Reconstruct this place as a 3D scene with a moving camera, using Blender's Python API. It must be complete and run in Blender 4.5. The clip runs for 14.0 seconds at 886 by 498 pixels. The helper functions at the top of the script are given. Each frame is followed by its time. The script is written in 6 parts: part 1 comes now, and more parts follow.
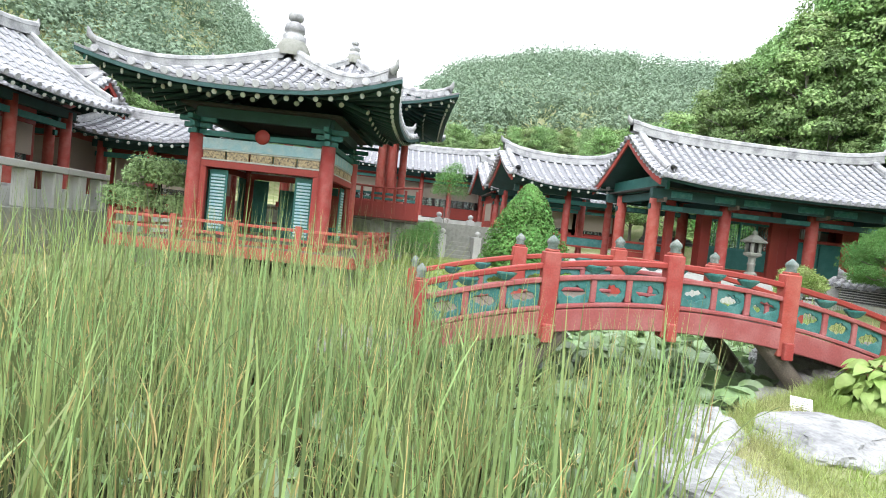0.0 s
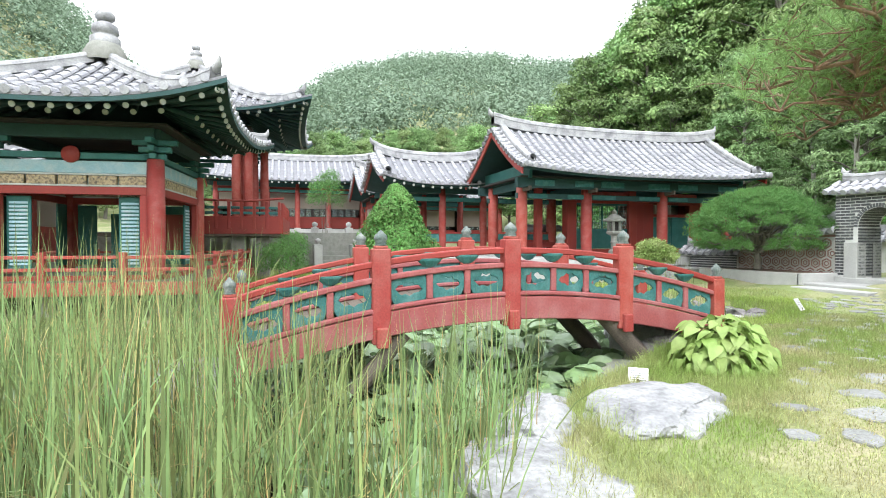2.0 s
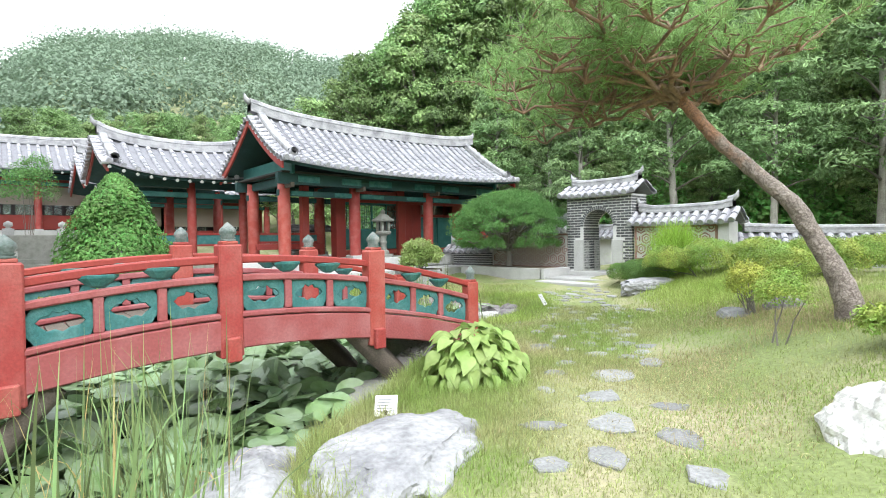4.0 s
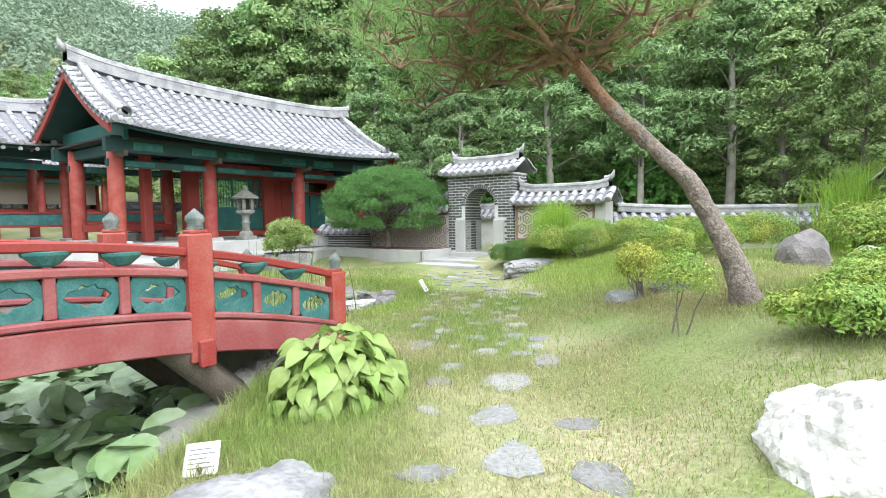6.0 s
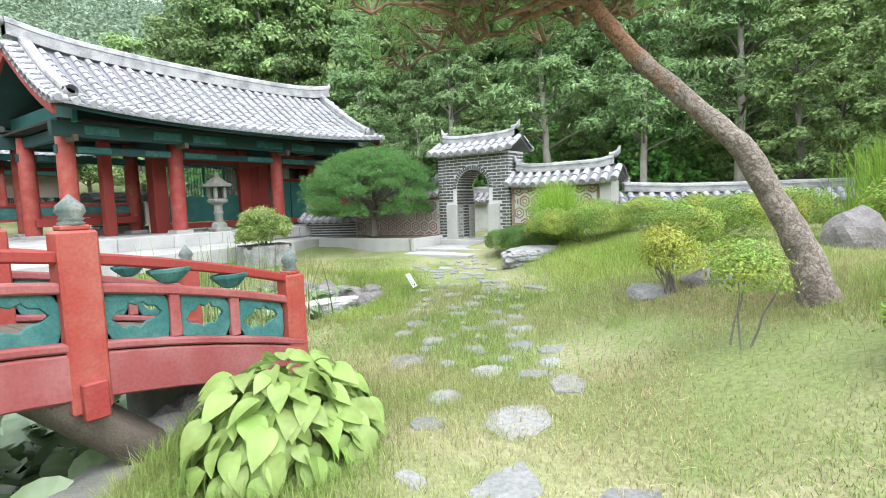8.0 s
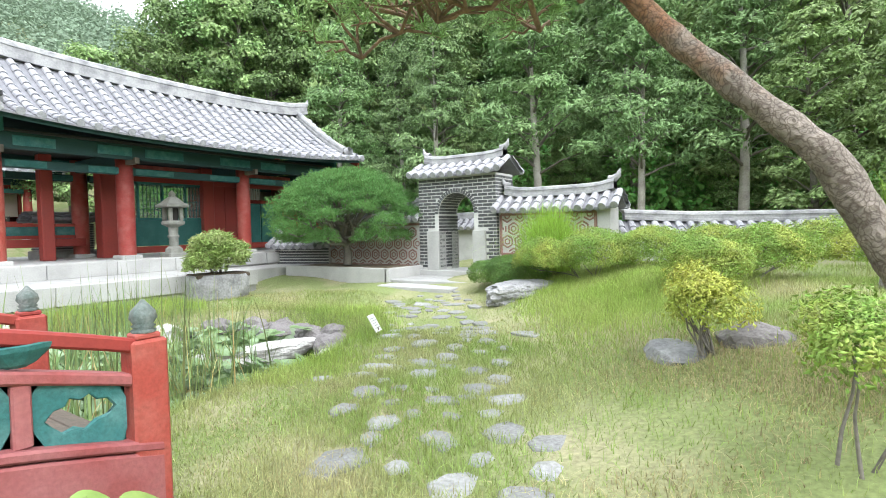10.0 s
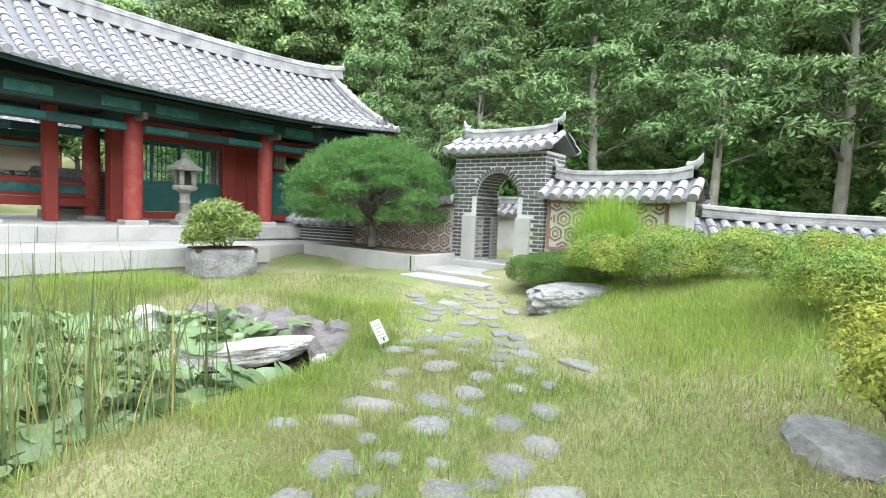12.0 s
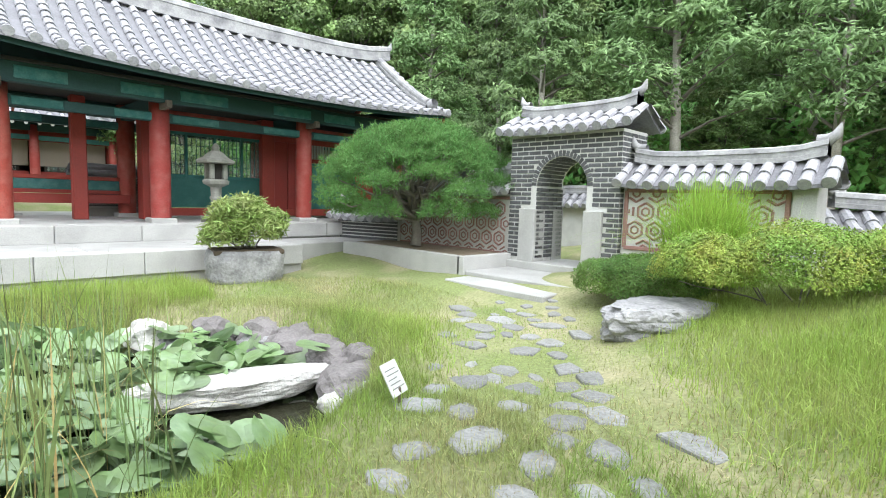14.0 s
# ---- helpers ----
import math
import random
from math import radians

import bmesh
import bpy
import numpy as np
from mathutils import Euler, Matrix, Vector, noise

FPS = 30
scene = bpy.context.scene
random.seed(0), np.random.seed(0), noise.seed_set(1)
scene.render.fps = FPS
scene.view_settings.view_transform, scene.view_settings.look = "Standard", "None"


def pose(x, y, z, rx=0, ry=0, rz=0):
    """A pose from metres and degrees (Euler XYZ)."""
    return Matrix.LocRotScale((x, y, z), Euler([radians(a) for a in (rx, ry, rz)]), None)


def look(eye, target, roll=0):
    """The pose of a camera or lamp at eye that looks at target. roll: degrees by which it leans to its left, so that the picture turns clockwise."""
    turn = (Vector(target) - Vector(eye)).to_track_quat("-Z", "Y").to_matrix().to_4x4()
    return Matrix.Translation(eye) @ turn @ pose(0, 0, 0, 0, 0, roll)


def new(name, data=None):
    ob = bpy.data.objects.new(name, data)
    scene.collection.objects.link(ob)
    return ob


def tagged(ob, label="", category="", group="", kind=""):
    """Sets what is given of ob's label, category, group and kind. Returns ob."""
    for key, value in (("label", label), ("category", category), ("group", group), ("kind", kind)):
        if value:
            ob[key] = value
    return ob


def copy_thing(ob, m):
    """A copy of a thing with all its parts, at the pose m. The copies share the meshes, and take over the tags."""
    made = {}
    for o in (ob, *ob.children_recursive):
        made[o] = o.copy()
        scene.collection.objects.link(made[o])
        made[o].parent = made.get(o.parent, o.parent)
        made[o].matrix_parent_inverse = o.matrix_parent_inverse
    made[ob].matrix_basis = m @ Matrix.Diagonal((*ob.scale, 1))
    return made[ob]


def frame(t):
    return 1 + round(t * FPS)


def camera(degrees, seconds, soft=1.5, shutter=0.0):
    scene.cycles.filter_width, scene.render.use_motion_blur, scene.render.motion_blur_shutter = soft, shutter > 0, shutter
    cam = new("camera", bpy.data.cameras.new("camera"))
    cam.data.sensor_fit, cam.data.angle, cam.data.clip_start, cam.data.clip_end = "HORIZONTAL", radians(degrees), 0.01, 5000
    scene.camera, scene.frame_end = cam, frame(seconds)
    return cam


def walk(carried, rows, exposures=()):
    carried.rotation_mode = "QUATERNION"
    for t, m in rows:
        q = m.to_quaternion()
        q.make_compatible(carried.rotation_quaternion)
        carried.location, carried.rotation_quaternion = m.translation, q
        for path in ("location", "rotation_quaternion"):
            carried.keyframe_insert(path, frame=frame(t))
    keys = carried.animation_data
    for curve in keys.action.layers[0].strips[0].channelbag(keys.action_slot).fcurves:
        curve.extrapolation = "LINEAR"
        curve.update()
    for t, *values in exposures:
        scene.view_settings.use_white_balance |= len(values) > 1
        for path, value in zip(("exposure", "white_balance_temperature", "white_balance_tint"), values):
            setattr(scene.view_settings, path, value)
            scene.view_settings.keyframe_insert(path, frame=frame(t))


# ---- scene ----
cam = camera(81.1, 14.0, soft=1.0)
METRES, EYE, TILT, LEAN, TURN = 11.0, 1.5, 0.0, 0.0, 0.0
PATH = [
    (0, (0.056, 3.213, 1.544), (0.265, 5.201, 1.474), 6.0),
    (0.5, (0.246, 3.34, 1.538), (0.499, 5.323, 1.48), 5.9),
    (1, (0.494, 3.422, 1.546), (0.912, 5.377, 1.509), 2.0),
    (1.5, (0.717, 3.47, 1.524), (1.195, 5.412, 1.491), 0.3),
    (2, (0.963, 3.612, 1.506), (1.548, 5.525, 1.479), -0.0),
    (2.5, (1.189, 3.827, 1.509), (2.125, 5.591, 1.625), 7.1),
    (3, (1.44, 4.053, 1.542), (2.509, 5.739, 1.656), 5.9),
    (3.5, (1.663, 4.18, 1.55), (2.808, 5.819, 1.572), 1.0),
    (4, (1.88, 4.378, 1.551), (3.189, 5.889, 1.517), -0.8),
    (4.2, (1.962, 4.496, 1.584), (3.334, 5.951, 1.527), -0.8),
    (6.3, (2.964, 5.193, 1.539), (4.608, 6.326, 1.422), -1.0),
    (6.5, (3.075, 5.267, 1.537), (4.734, 6.377, 1.42), -1.1),
    (7, (3.312, 5.427, 1.534), (4.951, 6.569, 1.427), -1.8),
    (7.5, (3.56, 5.623, 1.53), (5.177, 6.79, 1.375), -2.0),
    (7.7, (3.652, 5.683, 1.528), (5.273, 6.842, 1.358), -2.1),
    (9.8, (4.884, 6.266, 1.526), (6.558, 7.352, 1.397), -1.0),
    (10, (5.07, 6.368, 1.537), (6.726, 7.488, 1.461), -1.2),
    (10.5, (5.43, 6.553, 1.604), (7.052, 7.724, 1.565), 1.1),
    (11, (5.791, 6.802, 1.569), (7.411, 7.975, 1.521), 2.5),
    (11.5, (6.141, 7.016, 1.556), (7.724, 8.232, 1.434), 1.7),
    (12, (6.45, 7.22, 1.567), (8.014, 8.457, 1.421), 2.5),
    (12.5, (6.838, 7.435, 1.576), (8.378, 8.7, 1.401), 1.7),
    (13, (7.136, 7.66, 1.561), (8.619, 8.992, 1.4), 1.2),
    (13.5, (7.444, 7.897, 1.568), (8.908, 9.248, 1.388), 1.6),
    (14, (7.764, 8.076, 1.614), (9.168, 9.488, 1.424), 1.7),
]
walk(cam, [(t, look(eye, target, roll)) for t, eye, target, roll in PATH], [(0.0, 1.60, 6200, 12), (4.0, 1.54, 6150, 12), (7.0, 1.58, 6100, 12), (11.0, 1.63, 6150, 12), (14.0, 1.56, 6150, 12)])

# ---- light ----
world = bpy.data.worlds.new("overcast_sky")
scene.world = world
world.use_nodes = True
wn, wl = world.node_tree.nodes, world.node_tree.links
sky = wn.new("ShaderNodeTexSky")
sky.sky_type = 'NISHITA'
sky.sun_disc = False
sky.sun_elevation, sky.sun_rotation = radians(58), radians(200)
sky.dust_density, sky.air_density = 4.0, 1.0
veil = wn.new("ShaderNodeHueSaturation")
veil.inputs["Saturation"].default_value = 0.12
cloud = wn.new("ShaderNodeMix")
cloud.data_type = 'RGBA'
cloud.inputs["Factor"].default_value = 0.65
cloud.inputs["B"].default_value = (9.0, 9.4, 9.2, 1)
wl.new(sky.outputs[0], veil.inputs["Color"])
wl.new(veil.outputs[0], cloud.inputs["A"])
wl.new(cloud.outputs["Result"], wn["Background"].inputs["Color"])
wn["Background"].inputs["Strength"].default_value = 0.15
sun_data = bpy.data.lights.new("sun", 'SUN')
sun_data.energy, sun_data.angle, sun_data.color = 0.6, radians(40), (1.0, 0.97, 0.9)
sun = new("sun", sun_data)
sun.matrix_world = look((-3, -8, 24), (4, 10, 0))

rng = np.random.default_rng(7)


# ---- materials ----
def mat(name, base, rough=0.7, var=0.2, scale=2.5, fine=40.0, bump=0.15, second=None, amount=0.4, island=0.0, each=0.0,
        leaf=0.0, spec=0.4, metal=0.0):
    """Paint, stone, wood or leaf: a base colour with broad and fine variation, blotches of a second colour and fine relief."""
    m = bpy.data.materials.new(name)
    m.use_nodes = True
    n, l = m.node_tree.nodes, m.node_tree.links
    b = n["Principled BSDF"]
    geo = n.new("ShaderNodeNewGeometry")
    big, small = n.new("ShaderNodeTexNoise"), n.new("ShaderNodeTexNoise")
    big.inputs["Scale"].default_value, big.inputs["Detail"].default_value = scale, 5
    small.inputs["Scale"].default_value, small.inputs["Detail"].default_value = fine, 4
    for t in (big, small):
        l.new(geo.outputs["Position"], t.inputs["Vector"])
    mix = n.new("ShaderNodeMix")
    mix.data_type = 'RGBA'
    mix.inputs["A"].default_value = (*base, 1)
    mix.inputs["B"].default_value = (*(second or [c * 0.6 for c in base]), 1)
    ramp = n.new("ShaderNodeMapRange")
    ramp.inputs["From Min"].default_value, ramp.inputs["From Max"].default_value = 0.42, 0.68
    ramp.inputs["To Max"].default_value = amount
    l.new(big.outputs["Fac"], ramp.inputs["Value"])
    l.new(ramp.outputs[0], mix.inputs["Factor"])
    hsv = n.new("ShaderNodeHueSaturation")
    l.new(mix.outputs["Result"], hsv.inputs["Color"])
    val = n.new("ShaderNodeMapRange")
    val.inputs["To Min"].default_value, val.inputs["To Max"].default_value = 1 - 2 * var, 1 + 2 * var
    l.new(small.outputs["Fac"], val.inputs["Value"])
    out = val.outputs[0]
    for s, r in ((island, geo.outputs["Random Per Island"]), (each, n.new("ShaderNodeObjectInfo").outputs["Random"])):
        if not s:
            continue
        rv = n.new("ShaderNodeMapRange")
        rv.inputs["To Min"].default_value, rv.inputs["To Max"].default_value = 1 - s, 1 + s
        l.new(r, rv.inputs["Value"])
        mul = n.new("ShaderNodeMath")
        mul.operation = 'MULTIPLY'
        l.new(out, mul.inputs[0]), l.new(rv.outputs[0], mul.inputs[1])
        out = mul.outputs[0]
        rh = n.new("ShaderNodeMapRange")
        rh.inputs["To Min"].default_value, rh.inputs["To Max"].default_value = 0.5 - 0.045 * s, 0.5 + 0.03 * s
        l.new(r, rh.inputs["Value"]), l.new(rh.outputs[0], hsv.inputs["Hue"])
    l.new(out, hsv.inputs["Value"])
    l.new(hsv.outputs[0], b.inputs["Base Color"])
    b.inputs["Roughness"].default_value, b.inputs["Metallic"].default_value = rough, metal
    b.inputs["Specular IOR Level"].default_value = spec
    if bump:
        bp = n.new("ShaderNodeBump")
        bp.inputs["Strength"].default_value, bp.inputs["Distance"].default_value = bump, 0.02
        l.new(small.outputs["Fac"], bp.inputs["Height"]), l.new(bp.outputs[0], b.inputs["Normal"])
    if leaf:
        tr, ms = n.new("ShaderNodeBsdfTranslucent"), n.new("ShaderNodeMixShader")
        l.new(hsv.outputs[0], tr.inputs["Color"])
        ms.inputs[0].default_value = leaf
        l.new(b.outputs[0], ms.inputs[1]), l.new(tr.outputs[0], ms.inputs[2])
        l.new(ms.outputs[0], n["Material Output"].inputs["Surface"])
    return m


TILE = mat("roof_tile", (0.36, 0.36, 0.385), 0.75, 0.2, 3, 30, 0.25, (0.22, 0.22, 0.245), 0.7, each=0.16)
TILEI = mat("roof_tile_far", (0.36, 0.36, 0.385), 0.75, 0.2, 3, 30, 0.25, (0.22, 0.22, 0.245), 0.7, island=0.18)
TILEBED = mat("roof_trough", (0.20, 0.20, 0.22), 0.8, 0.2, 4, 30, 0.2)
PLASTER = mat("lime_ridge", (0.36, 0.36, 0.37), 0.85, 0.18, 3, 25, 0.3, (0.17, 0.17, 0.185), 0.85)
RED = mat("red_paint", (0.27, 0.038, 0.028), 0.55, 0.12, 2, 35, 0.12, (0.2, 0.036, 0.03), 0.5, each=0.06)
REDWORN = mat("worn_red_paint", (0.29, 0.046, 0.036), 0.6, 0.18, 5, 50, 0.2, (0.36, 0.13, 0.105), 0.5, each=0.08)
PINK = mat("faded_red_girder", (0.25, 0.062, 0.062), 0.65, 0.15, 3, 40, 0.2, (0.33, 0.14, 0.14), 0.65, each=0.05)
TEAL = mat("teal_paint", (0.022, 0.115, 0.105), 0.6, 0.18, 3, 40, 0.15, (0.05, 0.16, 0.15), 0.6, each=0.1)
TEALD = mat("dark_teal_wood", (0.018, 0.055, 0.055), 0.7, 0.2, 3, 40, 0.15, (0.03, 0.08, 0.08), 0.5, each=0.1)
TEALW = mat("weathered_teal", (0.03, 0.13, 0.125), 0.7, 0.2, 7, 60, 0.25, (0.10, 0.22, 0.21), 0.6, each=0.08)
BLUEG = mat("pale_blue_board", (0.27, 0.43, 0.49), 0.7, 0.15, 5, 50, 0.15, (0.42, 0.50, 0.50), 0.7)
CREAM = mat("rafter_end", (0.45, 0.47, 0.45), 0.7, 0.1, 5, 40, 0.1)
STONE = mat("pale_granite", (0.40, 0.40, 0.39), 0.8, 0.14, 1.8, 60, 0.25, (0.28, 0.28, 0.27), 0.6, each=0.08)
OLDSTONE = mat("old_granite", (0.24, 0.24, 0.22), 0.85, 0.22, 6, 70, 0.35, (0.14, 0.15, 0.12), 0.6)
ROCK = mat("garden_rock", (0.3, 0.3, 0.305), 0.85, 0.28, 3.5, 22, 1.0, (0.15, 0.15, 0.16), 0.8)
ROCKD = mat("dark_rock", (0.19, 0.175, 0.175), 0.85, 0.25, 4, 30, 0.8, (0.11, 0.10, 0.10), 0.7)
ROCKW = mat("white_rock", (0.52, 0.515, 0.495), 0.8, 0.2, 4, 24, 0.9, (0.27, 0.255, 0.235), 0.6)
STEP = mat("stepping_stone", (0.24, 0.24, 0.24), 0.85, 0.25, 6, 35, 0.7, (0.18, 0.185, 0.175), 0.7, each=0.25)
BRICK = mat("grey_brick", (0.085, 0.088, 0.095), 0.85, 0.2, 6, 80, 0.3, (0.14, 0.14, 0.145), 0.5, each=0.25)
MORTAR = mat("white_mortar", (0.55, 0.55, 0.54), 0.9, 0.1, 4, 60, 0.25, (0.48, 0.48, 0.47), 0.5)
PATT = mat("pattern_brick", (0.27, 0.155, 0.135), 0.85, 0.2, 6, 60, 0.25, (0.36, 0.22, 0.2), 0.5)
WHITE = mat("white_board", (0.6, 0.6, 0.59), 0.6, 0.06, 4, 40, 0.05)
INK = mat("dark_print", (0.12, 0.13, 0.13), 0.7, 0.1)
WOOD = mat("grey_wood", (0.13, 0.105, 0.085), 0.8, 0.25, 6, 60, 0.4, (0.07, 0.06, 0.05), 0.6)
# near-black: indoor shade put into the colour; also serves plain window bars
DARK = mat("interior_shade_and_bars", (0.035, 0.032, 0.03), 0.9, 0.2)
BUFF = mat("buff_plaster", (0.33, 0.28, 0.24), 0.85, 0.1, 2, 40, 0.15, (0.34, 0.29, 0.24), 0.5)
GOLD = mat("carved_panel", (0.42, 0.33, 0.2), 0.6, 0.35, 20, 60, 0.4, (0.06, 0.05, 0.05), 0.9)
BARK = mat("pine_bark_grey", (0.155, 0.125, 0.105), 0.9, 0.4, 6, 28, 1.0, (0.08, 0.065, 0.055), 0.7)
BARKO = mat("pine_bark_orange", (0.27, 0.17, 0.115), 0.85, 0.35, 5, 26, 0.9, (0.15, 0.105, 0.085), 0.8)
BARKD = mat("tree_bark", (0.17, 0.155, 0.135), 0.9, 0.25, 5, 30, 0.6)
PALEBARK = mat("pale_pine_bark", (0.36, 0.34, 0.31), 0.9, 0.25, 4, 30, 0.5, (0.22, 0.2, 0.18), 0.6)
LAWN = mat("lawn_soil", (0.17, 0.205, 0.075), 0.95, 0.3, 0.9, 30, 0.5, (0.33, 0.295, 0.19), 0.9)
GRASS = mat("grass_blade", (0.245, 0.335, 0.092), 0.7, 0.15, 0.8, 12, 0, (0.42, 0.385, 0.21), 0.85, island=0.36, leaf=0.35, spec=0.2)
REED = mat("reed_blade", (0.185, 0.27, 0.11), 0.6, 0.12, 1.2, 9, 0, (0.35, 0.36, 0.14), 0.6, island=0.55, leaf=0.35, spec=0.3)
REEDDRY = mat("dry_reed", (0.50, 0.42, 0.20), 0.75, 0.15, 2, 12, 0, (0.45, 0.25, 0.09), 0.5, island=0.3, leaf=0.3, spec=0.2)
LOTUS = mat("lily_leaf", (0.17, 0.265, 0.105), 0.42, 0.14, 3, 14, 0.1, (0.33, 0.42, 0.31), 0.6, island=0.28, leaf=0.2, spec=0.6)
HOSTA = mat("hosta_leaf", (0.24, 0.355, 0.09), 0.5, 0.14, 3, 18, 0.2, (0.40, 0.49, 0.19), 0.6, each=0.2, leaf=0.3, spec=0.4)
PINE = mat("pine_needles", (0.23, 0.36, 0.13), 0.6, 0.15, 1.6, 10, 0, (0.28, 0.41, 0.15), 0.6, island=0.45, leaf=0.5, spec=0.3)
JUNI = mat("clipped_needles", (0.105, 0.23, 0.065), 0.6, 0.15, 2, 10, 0, (0.15, 0.29, 0.08), 0.6, island=0.4, leaf=0.3, spec=0.3)
CONE = mat("cypress_leaf", (0.10, 0.235, 0.055), 0.6, 0.15, 2, 10, 0, (0.16, 0.3, 0.08), 0.6, island=0.4, leaf=0.3, spec=0.3)
AZAL = mat("azalea_leaf", (0.19, 0.31, 0.055), 0.55, 0.15, 2.5, 10, 0, (0.40, 0.40, 0.08), 0.7, island=0.4, leaf=0.2)
YELLOW = mat("yellow_shrub", (0.30, 0.36, 0.06), 0.55, 0.15, 2.5, 10, 0, (0.45, 0.42, 0.07), 0.7, island=0.35, leaf=0.2)
BAMBOO = mat("bamboo_leaf", (0.24, 0.335, 0.095), 0.5, 0.12, 3, 10, 0, (0.40, 0.43, 0.2), 0.6, island=0.35, leaf=0.3)
FERN = mat("fountain_grass", (0.29, 0.46, 0.07), 0.6, 0.1, 2, 10, 0, (0.3, 0.42, 0.08), 0.6, island=0.3, leaf=0.4)
BROAD = mat("broad_leaf", (0.165, 0.28, 0.1), 0.55, 0.15, 0.5, 6, 0, (0.25, 0.37, 0.14), 0.6, island=0.4, each=.28, leaf=0.22)
BROADY = mat("light_broad_leaf", (0.215, 0.315, 0.115), 0.55, 0.15, 0.6, 6, 0, (0.29, 0.39, 0.16), 0.6, island=0.4, each=.22, leaf=0.22)
FORESTP = mat("forest_pine", (0.18, 0.295, 0.12), 0.6, 0.15, 0.6, 6, 0, (0.27, 0.39, 0.165), 0.6, island=0.4, each=.2, leaf=0.22)
IVY = mat("ivy_leaf", (0.13, 0.31, 0.075), 0.5, 0.15, 0.5, 5, 0, (0.2, 0.42, 0.1), 0.7, island=0.5, leaf=0.22)
# paled and greyed leaf green: air haze painted into the base colour
HAZED_WOODS = mat("far_woods_leaf_hazed", (0.185, 0.255, 0.18), 0.9, 0.12, 0.05, 0.6, 0, (0.245, 0.315, 0.23), 0.7, island=0.16, leaf=0.25, spec=0.1)


def water_mat():
    m = bpy.data.materials.new("pond_water")
    m.use_nodes = True
    n, l = m.node_tree.nodes, m.node_tree.links
    b = n["Principled BSDF"]
    b.inputs["Base Color"].default_value = (0.035, 0.035, 0.022, 1)
    b.inputs["Roughness"].default_value = 0.06
    t, bp = n.new("ShaderNodeTexNoise"), n.new("ShaderNodeBump")
    t.inputs["Scale"].default_value = 5
    bp.inputs["Strength"].default_value = 0.06
    l.new(t.outputs["Fac"], bp.inputs["Height"]), l.new(bp.outputs[0], b.inputs["Normal"])
    return m


def pine_bark():
    """Fissured grey bark below that turns to flaking orange up the trunk."""
    m = mat("pine_bark", (0.24, 0.205, 0.18), 0.9, 0.4, 6, 24, 1.0, (0.085, 0.07, 0.06), 0.7)
    n, l = m.node_tree.nodes, m.node_tree.links
    b = n["Principled BSDF"]
    old = b.inputs["Base Color"].links[0].from_socket
    geo, sep, t = n.new("ShaderNodeNewGeometry"), n.new("ShaderNodeSeparateXYZ"), n.new("ShaderNodeTexNoise")
    t.inputs["Scale"].default_value = 7
    l.new(geo.outputs["Position"], sep.inputs[0]), l.new(geo.outputs["Position"], t.inputs["Vector"])
    add, mr, mix = n.new("ShaderNodeMath"), n.new("ShaderNodeMapRange"), n.new("ShaderNodeMix")
    add.operation = 'MULTIPLY_ADD'
    add.inputs[1].default_value = 1.6
    l.new(t.outputs["Fac"], add.inputs[0]), l.new(sep.outputs["Z"], add.inputs[2])
    mr.inputs["From Min"].default_value, mr.inputs["From Max"].default_value = 3.15, 3.9
    mr.inputs["To Max"].default_value = 0.85
    l.new(add.outputs[0], mr.inputs["Value"])
    mix.data_type = 'RGBA'
    mix.inputs["B"].default_value = (0.30, 0.145, 0.08, 1)
    l.new(mr.outputs[0], mix.inputs["Factor"]), l.new(old, mix.inputs["A"])
    # dark fissures between the bark plates
    vor, crack, dark = n.new("ShaderNodeTexVoronoi"), n.new("ShaderNodeMapRange"), n.new("ShaderNodeMix")
    vor.feature = 'DISTANCE_TO_EDGE'
    vor.inputs["Scale"].default_value = 17
    warp = n.new("ShaderNodeVectorMath")
    warp.operation = 'MULTIPLY_ADD'
    warp.inputs[1].default_value = (0.4, 0.4, 0.4)
    l.new(t.outputs["Color"], warp.inputs[0]), l.new(geo.outputs["Position"], warp.inputs[2]), l.new(warp.outputs[0], vor.inputs["Vector"])
    crack.inputs["From Max"].default_value = 0.15
    crack.inputs["To Min"].default_value, crack.inputs["To Max"].default_value = 0.75, 0.0
    l.new(vor.outputs["Distance"], crack.inputs["Value"])
    dark.data_type = 'RGBA'
    dark.inputs["B"].default_value = (0.07, 0.05, 0.04, 1)
    l.new(crack.outputs[0], dark.inputs["Factor"]), l.new(mix.outputs["Result"], dark.inputs["A"]), l.new(dark.outputs["Result"], b.inputs["Base Color"])
    return m


def glass_mat():
    m = bpy.data.materials.new("window_glass")
    m.use_nodes = True
    b = m.node_tree.nodes["Principled BSDF"]
    b.inputs["Base Color"].default_value = (0.75, 0.85, 0.82, 1)
    b.inputs["Roughness"].default_value = 0.03
    b.inputs["Transmission Weight"].default_value = 0.85
    b.inputs["IOR"].default_value = 1.45
    return m


WATER, GLASS, BARKMIX = water_mat(), glass_mat(), pine_bark()


# ---- mesh helpers ----
def link(name, me, material, parent=None, label=""):
    me.materials.append(material)
    ob = new(name, me)
    ob.parent = parent
    if label:
        ob["label"] = label
    return ob


def part(name, bm, material, parent=None, label="", smooth=False):
    me = bpy.data.meshes.new(name)
    bmesh.ops.recalc_face_normals(bm, faces=bm.faces)
    bm.to_mesh(me)
    bm.free()
    if smooth:
        me.polygons.foreach_set("use_smooth", [True] * len(me.polygons))
    return link(name, me, material, parent, label)


